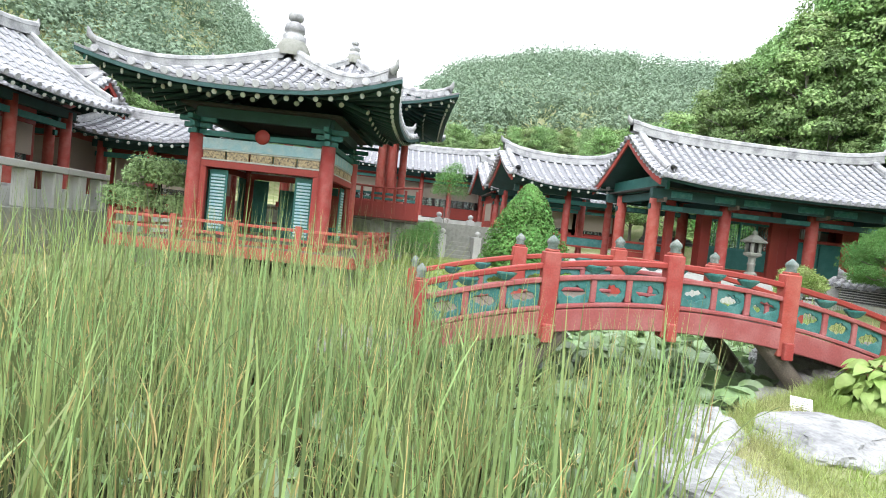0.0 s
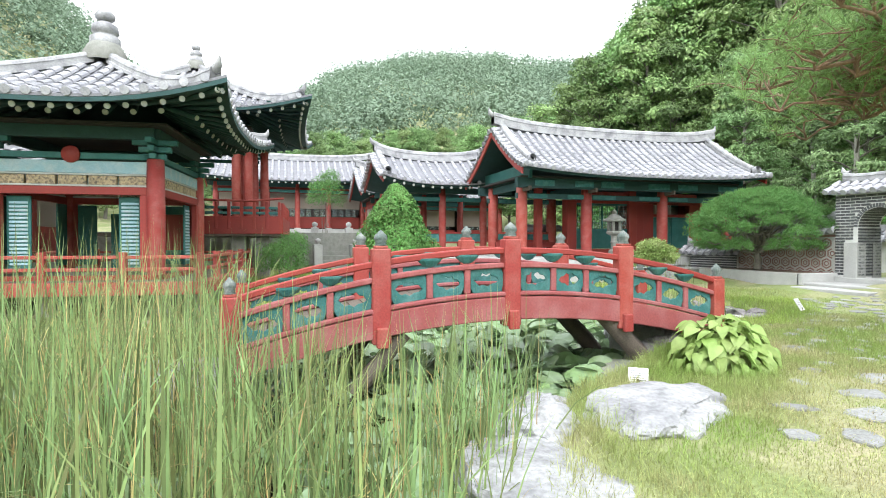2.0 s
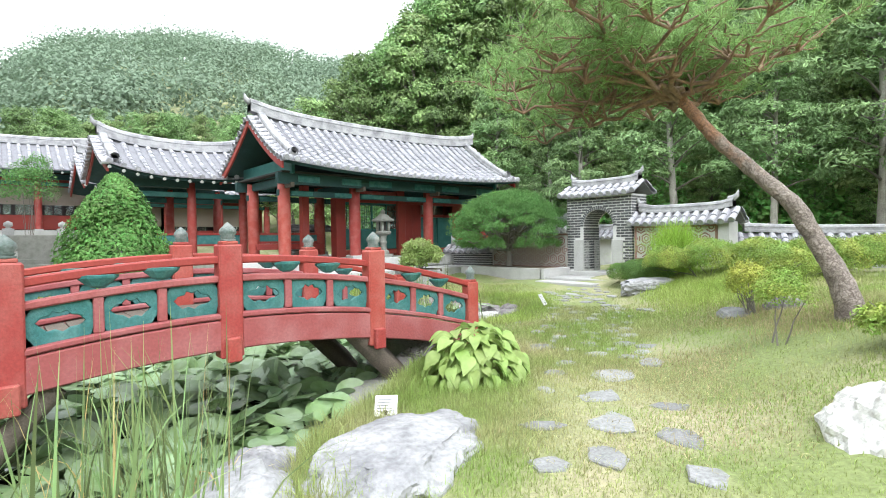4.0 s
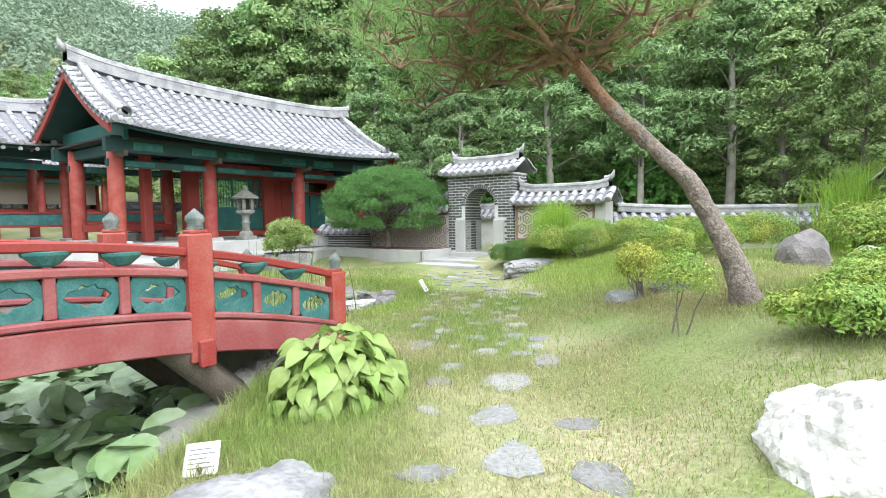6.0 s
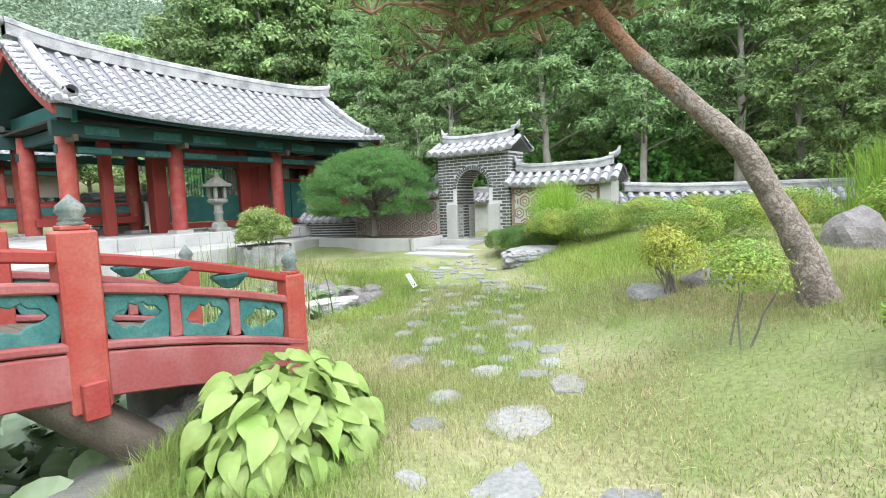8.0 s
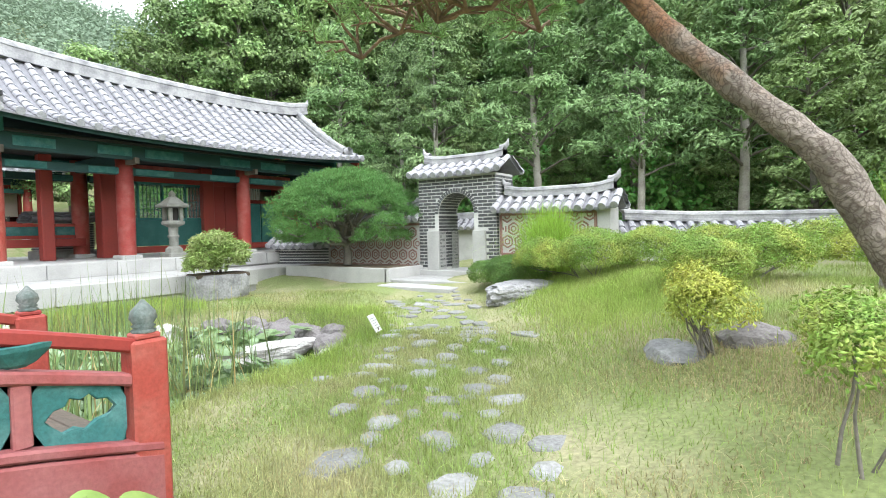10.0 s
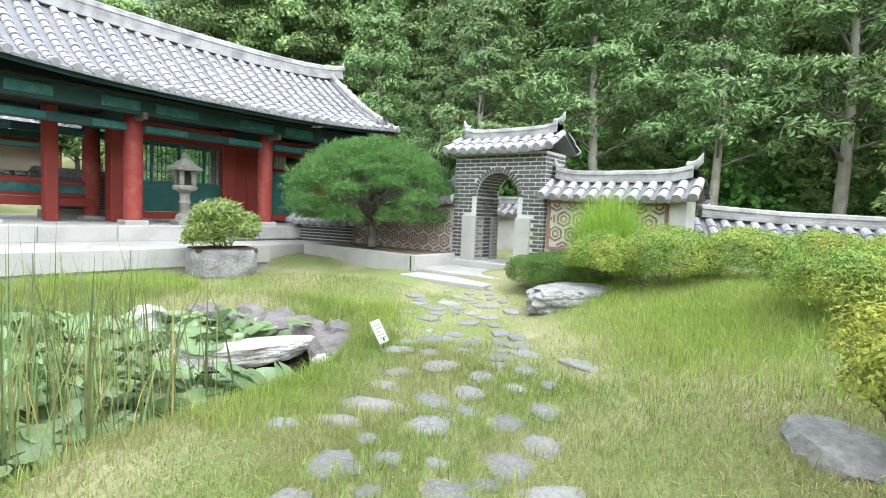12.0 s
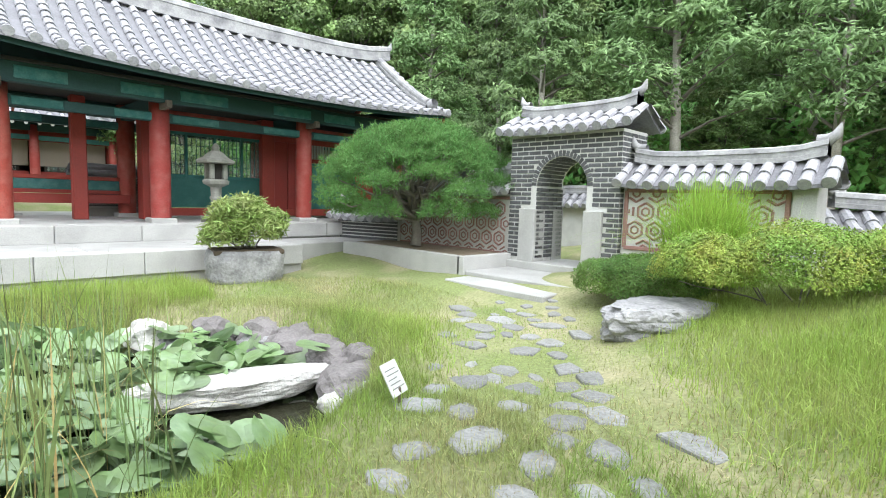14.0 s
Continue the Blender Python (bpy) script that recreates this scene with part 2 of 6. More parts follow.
def array_part(name, verts, faces, material, parent=None, label="", smooth=False):
    """A mesh from numpy arrays; all the faces have the same number of corners."""
    me = bpy.data.meshes.new(name)
    verts, faces = np.asarray(verts, dtype=np.float32), np.asarray(faces, dtype=np.int32)
    k = faces.shape[1]
    me.vertices.add(len(verts)), me.loops.add(faces.size), me.polygons.add(len(faces))
    me.vertices.foreach_set("co", verts.ravel())
    me.loops.foreach_set("vertex_index", faces.ravel())
    me.polygons.foreach_set("loop_start", np.arange(0, faces.size, k, dtype=np.int32))
    me.polygons.foreach_set("use_smooth", np.full(len(faces), smooth))
    me.update(calc_edges=True)
    return link(name, me, material, parent, label)


def place(ob, m):
    ob.matrix_basis = m
    return ob


def empty(name, m, label, category, group="", kind=""):
    return tagged(place(new(name), m), label, category, group, kind)


def add_box(bm, x0, x1, y0, y1, z0, z1, bevel=0.0, m=None):
    r = bmesh.ops.create_cube(bm, size=1)
    vs = r["verts"]
    for v in vs:
        v.co = Vector((x0 + (v.co.x + .5) * (x1 - x0), y0 + (v.co.y + .5) * (y1 - y0), z0 + (v.co.z + .5) * (z1 - z0)))
    if m is not None:
        bmesh.ops.transform(bm, matrix=m, verts=vs)
    if bevel:
        es = list({e for v in vs for e in v.link_edges})
        bmesh.ops.bevel(bm, geom=es, offset=bevel, segments=1, affect='EDGES', profile=0.5)
    return bm


def box(name, x0, x1, y0, y1, z0, z1, material, parent=None, label="", bevel=0.008, m=None):
    return part(name, add_box(bmesh.new(), x0, x1, y0, y1, z0, z1, bevel, m), material, parent, label)


def tube_arrays(pts, rad, seg=8, close=True):
    """Rings round a line of points: a tapered tube."""
    pts = np.asarray(pts, float)
    rad = np.broadcast_to(rad, len(pts))
    tan = np.gradient(pts, axis=0)
    tan /= np.linalg.norm(tan, axis=1)[:, None] + 1e-9
    ref = np.array((0.31, 0.17, 0.93)) if abs(tan[:, 2]).mean() < 0.85 else np.array((1.0, 0.1, 0.05))
    a = np.cross(tan, ref)
    a /= np.linalg.norm(a, axis=1)[:, None]
    b = np.cross(tan, a)
    th = np.linspace(0, 2 * np.pi, seg, endpoint=False)
    v = pts[:, None] + rad[:, None, None] * (np.cos(th)[None, :, None] * a[:, None] + np.sin(th)[None, :, None] * b[:, None])
    v = v.reshape(-1, 3)
    i, j = np.meshgrid(np.arange(len(pts) - 1), np.arange(seg), indexing="ij")
    f = np.stack([i * seg + j, i * seg + (j + 1) % seg, (i + 1) * seg + (j + 1) % seg, (i + 1) * seg + j], -1).reshape(-1, 4)
    return v, f


def join_arrays(pieces):
    vs, fs, n = [], [], 0
    for v, f in pieces:
        vs.append(v), fs.append(np.asarray(f) + n)
        n += len(v)
    return np.concatenate(vs), np.concatenate(fs)


def tube(name, pts, rad, material, parent=None, label="", seg=8):
    v, f = tube_arrays(pts, rad, seg)
    return array_part(name, v, f, material, parent, label, smooth=True)


def lathe(name, profile, material, parent=None, label="", seg=16, m=None, facets=False):
    """A turned body: profile rows of radius and height."""
    prof = np.array([(max(r, 0.001), z) for r, z in profile])
    th = np.linspace(0, 2 * np.pi, seg, endpoint=False)
    v = np.stack([prof[:, :1] * np.cos(th), prof[:, :1] * np.sin(th), np.repeat(prof[:, 1:], seg, 1)], -1).reshape(-1, 3)
    i, j = np.meshgrid(np.arange(len(prof) - 1), np.arange(seg), indexing="ij")
    f = np.stack([i * seg + j, i * seg + (j + 1) % seg, (i + 1) * seg + (j + 1) % seg, (i + 1) * seg + j], -1).reshape(-1, 4)
    if m is not None:
        v = v @ np.array(m.to_3x3()).T + np.array(m.translation)
    return array_part(name, v, f, material, parent, label, smooth=not facets)


def unit(v):
    return v / (np.linalg.norm(v, axis=-1, keepdims=True) + 1e-9)


def cards(c, length, width, r, up=0.0, fold=0.25, facing=None):
    """Diamond leaves at the places c, turned at random; up lifts their tips, facing turns their faces that way."""
    n = len(c)
    a = r.normal(size=(n, 3))
    a[:, 2] = a[:, 2] * (1 - min(up, .9)) + up
    if facing is not None:
        a = np.cross(unit(facing + r.normal(0, .33, (n, 3))), r.normal(size=(n, 3)))
        b = np.cross(a, unit(facing + r.normal(0, .33, (n, 3))))
        a, b = unit(a), unit(b)
    else:
        a = unit(a)
        b = unit(np.cross(a, r.normal(size=(n, 3))))
    k = np.cross(a, b)
    L = (length * r.uniform(.6, 1.25, n))[:, None]
    W = (width * r.uniform(.7, 1.2, n))[:, None]
    v = np.stack([c - a * L / 2, c + b * W / 2 + k * W * fold, c + a * L / 2, c - b * W / 2 + k * W * fold], 1).reshape(-1, 3)
    return v, np.arange(4 * n).reshape(-1, 4)


def puffs(centres, radii, n, r, squash=.7, low=-.3):
    """Places on the uneven skins of many leaf clumps, and the way each place faces."""
    m = len(centres)
    d = unit(r.normal(size=(m, n, 3)))
    d[:, :, 2] = np.where(d[:, :, 2] < low, -d[:, :, 2], d[:, :, 2])
    ph = r.uniform(0, 6.3, (m, 1, 3))
    lump = 1 + .16 * np.sin(d[:, :, 0] * 5 + ph[:, :, 0]) + .16 * np.sin(d[:, :, 1] * 6 + ph[:, :, 1]) + .1 * np.sin(d[:, :, 2] * 7 + ph[:, :, 2])
    k = radii[:, None, None] * lump[:, :, None] * r.uniform(.62, 1.08, (m, n, 1))
    p = centres[:, None] + d * k * (1, 1, squash)
    face = d * (1, 1, 1.2) + (0, 0, .35)
    return p.reshape(-1, 3), unit(face).reshape(-1, 3)


def blades(base, height, width, lean, r, rows=3, droop=0.0):
    """Grass or reed blades: narrow bent strips that taper to the tip, as quads."""
    n = len(base)
    height = np.broadcast_to(height, n)
    az = r.uniform(0, 2 * np.pi, n)
    d = np.stack([np.cos(az), np.sin(az), np.zeros(n)], 1)
    s = np.stack([-d[:, 1], d[:, 0], np.zeros(n)], 1)
    tw = r.uniform(0, 2 * np.pi, n)
    s = np.stack([np.cos(tw), np.sin(tw), np.zeros(n)], 1) * 0.7 + s * 0.3
    amount = np.abs(r.normal(0, 1, n)) * lean
    out = []
    for k in range(rows + 1):
        f = k / rows
        p = base + d * (amount * height * f ** 2)[:, None]
        p[:, 2] += height * (f - droop * amount * f ** 3)
        w = (np.broadcast_to(width, n) * (1 - f) ** 0.6 + 0.0008)[:, None]
        out += [p - s * w / 2, p + s * w / 2]
    v = np.stack(out, 1)
    m = 2 * (rows + 1)
    q = np.array([[2 * k, 2 * k + 1, 2 * k + 3, 2 * k + 2] for k in range(rows)])
    return v.reshape(-1, 3), (np.arange(n)[:, None, None] * m + q[None]).reshape(-1, 4)


def fbm(x, y, s, seed=0.0):
    """Smooth cheap noise of arrays, about -1 to 1."""
    r = np.random.default_rng(int(seed * 10) + 3)
    t = np.zeros_like(np.asarray(x, float))
    for k in range(7):
        a, ph, w = r.uniform(0, 2 * np.pi), r.uniform(0, 6.28), s * r.uniform(.5, 2.2)
        t = t + np.sin((x * np.cos(a) + y * np.sin(a)) * w + ph) / 3
    return t


# ---- terrain ----
POND = np.array([(-16, 3.0), (-5, 3.2), (0.4, 4.7), (1.9, 5.9), (2.7, 7.0), (3.4, 8.0), (4.5, 8.7), (5.5, 9.3), (6.3, 10.3), (7.2, 10.8), (8.5, 10.98),
                 (9.5, 11.2), (10.35, 11.6), (10.9, 12.4), (11.05, 13.4), (10.4, 14.4), (9.7, 15.2), (8.3, 16.3), (5.0, 16.2), (2.0, 15.0), (0.4, 13.4), (-1, 12.6),
                 (-7, 12.0), (-16, 12)])
WATER_Z = -0.42


def pond_depth(x, y):
    """Distance inside the pond's bank, negative outside it."""
    x, y = np.asarray(x, float), np.asarray(y, float)
    best, inside = np.full(x.shape, 1e9), np.zeros(x.shape, bool)
    for (ax, ay), (bx, by) in zip(POND, np.roll(POND, -1, 0)):
        ex, ey = bx - ax, by - ay
        t = np.clip(((x - ax) * ex + (y - ay) * ey) / (ex * ex + ey * ey), 0, 1)
        best = np.minimum(best, np.hypot(x - ax - t * ex, y - ay - t * ey))
        hit = ((ay > y) != (by > y)) & (x < (bx - ax) * (y - ay) / (by - ay + 1e-12) + ax)
        inside ^= hit
    return np.where(inside, best, -best)


def smooth01(t):
    t = np.clip(t, 0, 1)
    return t * t * (3 - 2 * t)


RIDGE_AZ = np.array([-180, -90, -50, -27, -19, -12, -7, -3, 4, 11, 20, 28, 40, 60, 90, 120, 180])
RIDGE_H = np.array([20, 40, 62, 60, 48, 30, 20, 24, 33, 37, 38, 36, 34, 40, 40, 30, 20])


def height(x, y):
    x, y = np.asarray(x, float), np.asarray(y, float)
    d = (x - 6.66) * .57 - (y - 7.0) * .82
    z = 0.12 + 0.30 * np.clip(np.log1p(np.exp(np.clip((d - 0.45) * 3.0, -30, 30))) / 3.0, 0, 2.2)
    z = z + 0.30 * smooth01((x - 12.3) / 2.6) * smooth01((y - 9.5) / 2.0)
    z = np.where((x < 12) & (y > 15), z + 0.25 * smooth01((y - 17.4) / 2), z)
    z = z + 1.6 * smooth01((y - 24) / 11) + 0.05 * fbm(x, y, 1.4, 1)
    dep = pond_depth(x, y)
    z = np.where(dep > -0.35, z + (-0.95 - z) * smooth01((dep + 0.35) / 0.8), z)
    # wooded slopes all round
    r = np.hypot(x - 4, y - 12)
    az = np.degrees(np.arctan2(x - 2, y - 5))
    top = np.interp(az, RIDGE_AZ, RIDGE_H)
    z = z + top * smooth01((r - 28) / 125) ** 0.9 * (1 + 0.05 * fbm(x, y, 0.05, 2))
    near = smooth01((x * .80 + y * .42 - 23.0) / 16) * smooth01((x + 2) / 14)
    return z + 6.5 * near


def axis(lo, hi, step, far):
    a = list(np.arange(lo, hi + 1e-6, step))
    g = step
    while a[-1] < far:
        g *= 1.25
        a.append(a[-1] + g)
    g = step
    while a[0] > -far:
        g *= 1.25
        a.insert(0, a[0] - g)
    return np.array(a)


gx, gy = axis(-8, 18, 0.2, 420), axis(2, 18, 0.2, 420)
GX, GY = np.meshgrid(gx, gy, indexing="ij")
gv = np.stack([GX, GY, height(GX, GY)], -1).reshape(-1, 3)
gi, gj = np.meshgrid(np.arange(len(gx) - 1), np.arange(len(gy) - 1), indexing="ij")
gk = gi * len(gy) + gj
gf = np.stack([gk, gk + len(gy), gk + len(gy) + 1, gk + 1], -1).reshape(-1, 4)
tagged(array_part("ground", gv, gf, LAWN, smooth=True), "patchy green lawn and earth rising to wooded slopes", "ground", kind="structure")

bm = bmesh.new()
bmesh.ops.create_grid(bm, x_segments=1, y_segments=1, size=1)
for v in bm.verts:
    v.co = Vector((-2.8 + v.co.x * 14, 9.6 + v.co.y * 7.5, WATER_Z))
tagged(part("water", bm, WATER), "dark still pond water among lily leaves", "water", kind="structure")


# ---- roofs ----
def half_tile(r=0.085, length=1.0, seg=5):
    """One convex tile along +x, from its upper end to its lower, a little wider below; its rim shows as a step."""
    th = np.linspace(0, np.pi, seg + 1)
    rows = []
    for x, k in ((0, .86), (length, 1.0), (length, .8)):
        rows.append(np.stack([np.full(seg + 1, x), r * k * np.cos(th), r * k * np.sin(th) + (0.02 if k != .86 else 0)], 1))
    v = np.concatenate(rows)
    n = seg + 1
    f = [[a * n + i, a * n + i + 1, (a + 1) * n + i + 1, (a + 1) * n + i] for a in range(2) for i in range(seg)]
    return v, np.array(f)


def frame_of(p, q, up=(0, 0, 1)):
    x = unit(np.asarray(q, float) - np.asarray(p, float))
    y = unit(np.cross(np.asarray(up, float), x))
    return x, y, np.cross(x, y)


def tile_row(p, count, r, material, parent, whole=0):
    """A row of convex tiles down a line of points; whole: that many of the lowest as parts of their own."""
    p = np.asarray(p, float)
    seglen = np.concatenate([[0], np.cumsum(np.linalg.norm(np.diff(p, axis=0), axis=1))])
    at = lambda s: np.array([np.interp(s, seglen, p[:, k]) for k in range(3)])
    step = seglen[-1] / count
    tv, tf = half_tile(r, 1.0)
    pieces = []
    for k in range(count):
        a, b = at(k * step), at((k + 1) * step)
        x, y, z = frame_of(a, b)
        L = np.linalg.norm(b - a) * 1.06
        if k >= count - whole:
            ob = link("roof_tile", TILE_MESH(r), material, parent) if r not in TILES else new("roof_tile", TILES[r])
            ob.parent = parent
            m = Matrix.Identity(4)
            for c, col in enumerate((x * L, y, z, a)):
                for q in range(3):
                    m[q][c] = col[q]
            ob.matrix_basis = m
        else:
            pieces.append((np.stack([a + x * (t[0] * L) + y * t[1] + z * t[2] for t in tv]), tf))
    if pieces:
        v, f = join_arrays(pieces)
        tagged(array_part("tile_row", v, f, TILEI, parent), kind="stuff")
    return at(seglen[-1]), frame_of(at(seglen[-1] - .05), at(seglen[-1]))


TILES = {}


def TILE_MESH(r):
    v, f = half_tile(r, 1.0)
    me = bpy.data.meshes.new("roof_tile")
    me.from_pydata(v.tolist(), [], f.tolist())
    TILES[r] = me
    return me


def disc_mesh(r, t, name, material, seg=10):
    bm = bmesh.new()
    bmesh.ops.create_cone(bm, cap_ends=True, segments=seg, radius1=r, radius2=r * .92, depth=t)
    bmesh.ops.rotate(bm, verts=bm.verts, cent=(0, 0, 0), matrix=Matrix.Rotation(radians(90), 3, 'Y'))
    me = bpy.data.meshes.new(name)
    bm.to_mesh(me)
    bm.free()
    me.materials.append(material)
    return me


EAVE_DISC = disc_mesh(0.085, 0.05, "eave_tile", TILE)
RAFTER_DISC = disc_mesh(0.055, 0.02, "rafter_end", CREAM)


def aim(ob, p, x, y, z):
    m = Matrix.Identity(4)
    for c, col in enumerate((x, y, z, p)):
        for q in range(3):
            m[q][c] = col[q]
    ob.matrix_basis = m
    return ob


def sheet(name, S, nu, nv, material, parent, drop=0.0, thick=0.1, label=""):
    """A curved slab between S(u, v), u and v from 0 to 1, and the same a little lower."""
    u, v = np.meshgrid(np.linspace(0, 1, nu), np.linspace(0, 1, nv), indexing="ij")
    top = np.array([S(a, b) for a, b in zip(u.ravel(), v.ravel())]) - (0, 0, drop)
    low = top - (0, 0, thick)
    i, j = np.meshgrid(np.arange(nu - 1), np.arange(nv - 1), indexing="ij")
    k = (i * nv + j).ravel()
    f = np.stack([k, k + nv, k + nv + 1, k + 1], -1)
    n = nu * nv
    rim = [*range(0, nv), *range(2 * nv - 1, n, nv), *range(n - 2, n - nv - 1, -1), *range(n - 2 * nv, 0, -nv)]
    side = [[a, b, b + n, a + n] for a, b in zip(rim, rim[1:] + rim[:1])]
    return array_part(name, np.concatenate([top, low]), np.concatenate([f, f[:, ::-1] + n, side]), material, parent, label, smooth=False)


def ridge(name, pts, w, h, parent, material=None, hook=0.0):
    """A plastered ridge of stacked courses along points, hooked up at its ends."""
    pts = np.asarray(pts, float)
    t = np.linspace(-1, 1, len(pts))
    pts = pts + np.array([(0, 0, hook * abs(a) ** 6) for a in t])
    d = unit(np.gradient(pts, axis=0) * (1, 1, 0))
    s = np.stack([-d[:, 1], d[:, 0], 0 * d[:, 0]], 1)
    prof = [(-w, 0), (-w, h * .28), (-w * .82, h * .3), (-w * .82, h * .62), (-w * .95, h * .64), (-w * .8, h * .9), (-w * .3, h), (w * .3, h), (w * .8, h * .9),
            (w * .95, h * .64), (w * .82, h * .62), (w * .82, h * .3), (w, h * .28), (w, 0)]
    n = len(prof)
    v = np.concatenate([[p + q * a + np.array((0, 0, b)) for a, b in prof] for p, q in zip(pts, s)])
    i, j = np.meshgrid(np.arange(len(pts) - 1), np.arange(n), indexing="ij")
    f = np.stack([i * n + j, i * n + (j + 1) % n, (i + 1) * n + (j + 1) % n, (i + 1) * n + j], -1).reshape(-1, 4)
    caps = [[0, k, k + 1, n - 1] for k in range(1, n - 2)]
    m = (len(pts) - 1) * n
    caps += [[m, m + k, m + k + 1, m + n - 1] for k in range(1, n - 2)]
    return array_part(name, v, np.concatenate([f, caps]), material or PLASTER, parent)


def finial_tip(parent, p, d, size=0.35):
    """An upswept end tile of a ridge."""
    p, d = np.asarray(p, float), unit(np.asarray(d, float))
    pts = [p - d * size * .5, p, p + d * size * .35 + (0, 0, size * .3), p + d * size * .5 + (0, 0, size * .85)]
    tube("ridge_end", pts, [size * .3, size * .34, size * .26, size * .05], PLASTER, parent, seg=6)


def gable_roof(parent, half, y_eave, y_back, z_ridge, z_eave, lift, pitch=0.33, tiles=11, whole=0, verge=True, rise=0.22, front_only=False, rafters=True):
    """Tiled gable roof in a building's own axes: the ridge along x at y = 0, eaves at y_eave (front) and y_back."""
    def slope(y_e):
        def S(u, v):
            x = (2 * u - 1) * half
            k = abs(2 * u - 1)
            zr, ze = z_ridge + rise * k ** 2, z_eave + lift * k ** 2.6
            return np.array((x, y_e * v * (1 + 0.03 * k ** 3), zr + (ze - zr) * (1 - (1 - v) ** 1.3)))
        return S
    for side, y_e in (("front", y_eave), ("back", y_back)):
        S = slope(y_e)
        sheet("roof_bed", S, 17, 9, TILEBED, parent, 0.0, 0.05)
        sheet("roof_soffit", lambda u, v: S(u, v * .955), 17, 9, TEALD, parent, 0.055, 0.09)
        if side == "back" and front_only:
            continue
        n = int(2 * half / pitch)
        for k in range(n + 1):
            u = k / n
            if side == "back" and k % 2:
                continue
            p, (x, y, z) = tile_row([S(u, v) + (0, 0, .01) for v in np.linspace(0.03, 1, 9)], tiles, 0.085, TILE, parent, whole if side == "front" else 0)
            if side == "front":
                d = new("eave_tile", EAVE_DISC)
                d.parent = parent
                aim(d, p + x * .0 + z * .03, x, y, z)
                if rafters:
                    a, b = S(u, 0.62) - (0, 0, .2), S(u, 0.975) - (0, 0, .15)
                    tube("rafter", [a, b], [.05, .05], TEALD, parent, seg=6)
                    x, y, z = frame_of(a, b)
                    aim(ob := new("rafter_end", RAFTER_DISC), b + x * .012, x, y, z)
                    ob.parent = parent
    us = np.linspace(0, 1, 15)
    S = slope(y_eave)
    ridge("ridge", [S(u, 0) + (0, 0, -.02) for u in us], 0.15, 0.42, parent, hook=0.16)
    for u, sgn in ((0.0, -1), (1.0, 1)):
        finial_tip(parent, S(u, 0) + (0, 0, .44), (sgn, 0, 0), .3)
        if verge:
            for y_e in (y_eave, y_back):
                S2 = slope(y_e)
                uu = u + (0.035 if u == 0 else -0.035)
                ridge("descending_ridge", [S2(uu, v) + (0, 0, .04) for v in np.linspace(0.02, .86, 8)], 0.13, 0.24, parent)
                e = S2(uu, .88)
                tube("ridge_end", [e + (0, 0, .12), e + (0, np.sign(y_e) * .16, .2)], [.15, .12], PLASTER, parent, seg=8)
                # short verge tiles across the gable's edge and the bargeboard below it
                for v in np.linspace(.05, .97, 12):
                    a = S2(u + (0.02 if u == 0 else -.02), v) + (0, 0, .05)
                    tube("verge_tile", [a, a + (sgn * .32, 0, -.05)], [.085, .09], TILE, parent, seg=7)
                bb = [S2(u, v) + (sgn * .0, 0, -.12) for v in np.linspace(0.0, .93, 6)]
                pieces = []
                for a, b in zip(bb, bb[1:]):
                    x0, x1 = sorted((a[0], a[0] + sgn * .06))
                    quad = [(xx, p[1], p[2] - dz) for xx in (x0, x1) for p, dz in ((a, 0), (b, 0), (b, .2), (a, .2))]
                    pieces.append((np.array(quad), np.array([[0, 1, 2, 3], [4, 5, 6, 7], [0, 1, 5, 4], [3, 2, 6, 7], [0, 3, 7, 4], [1, 2, 6, 5]])))
                array_part("bargeboard", *join_arrays(pieces), RED, parent)


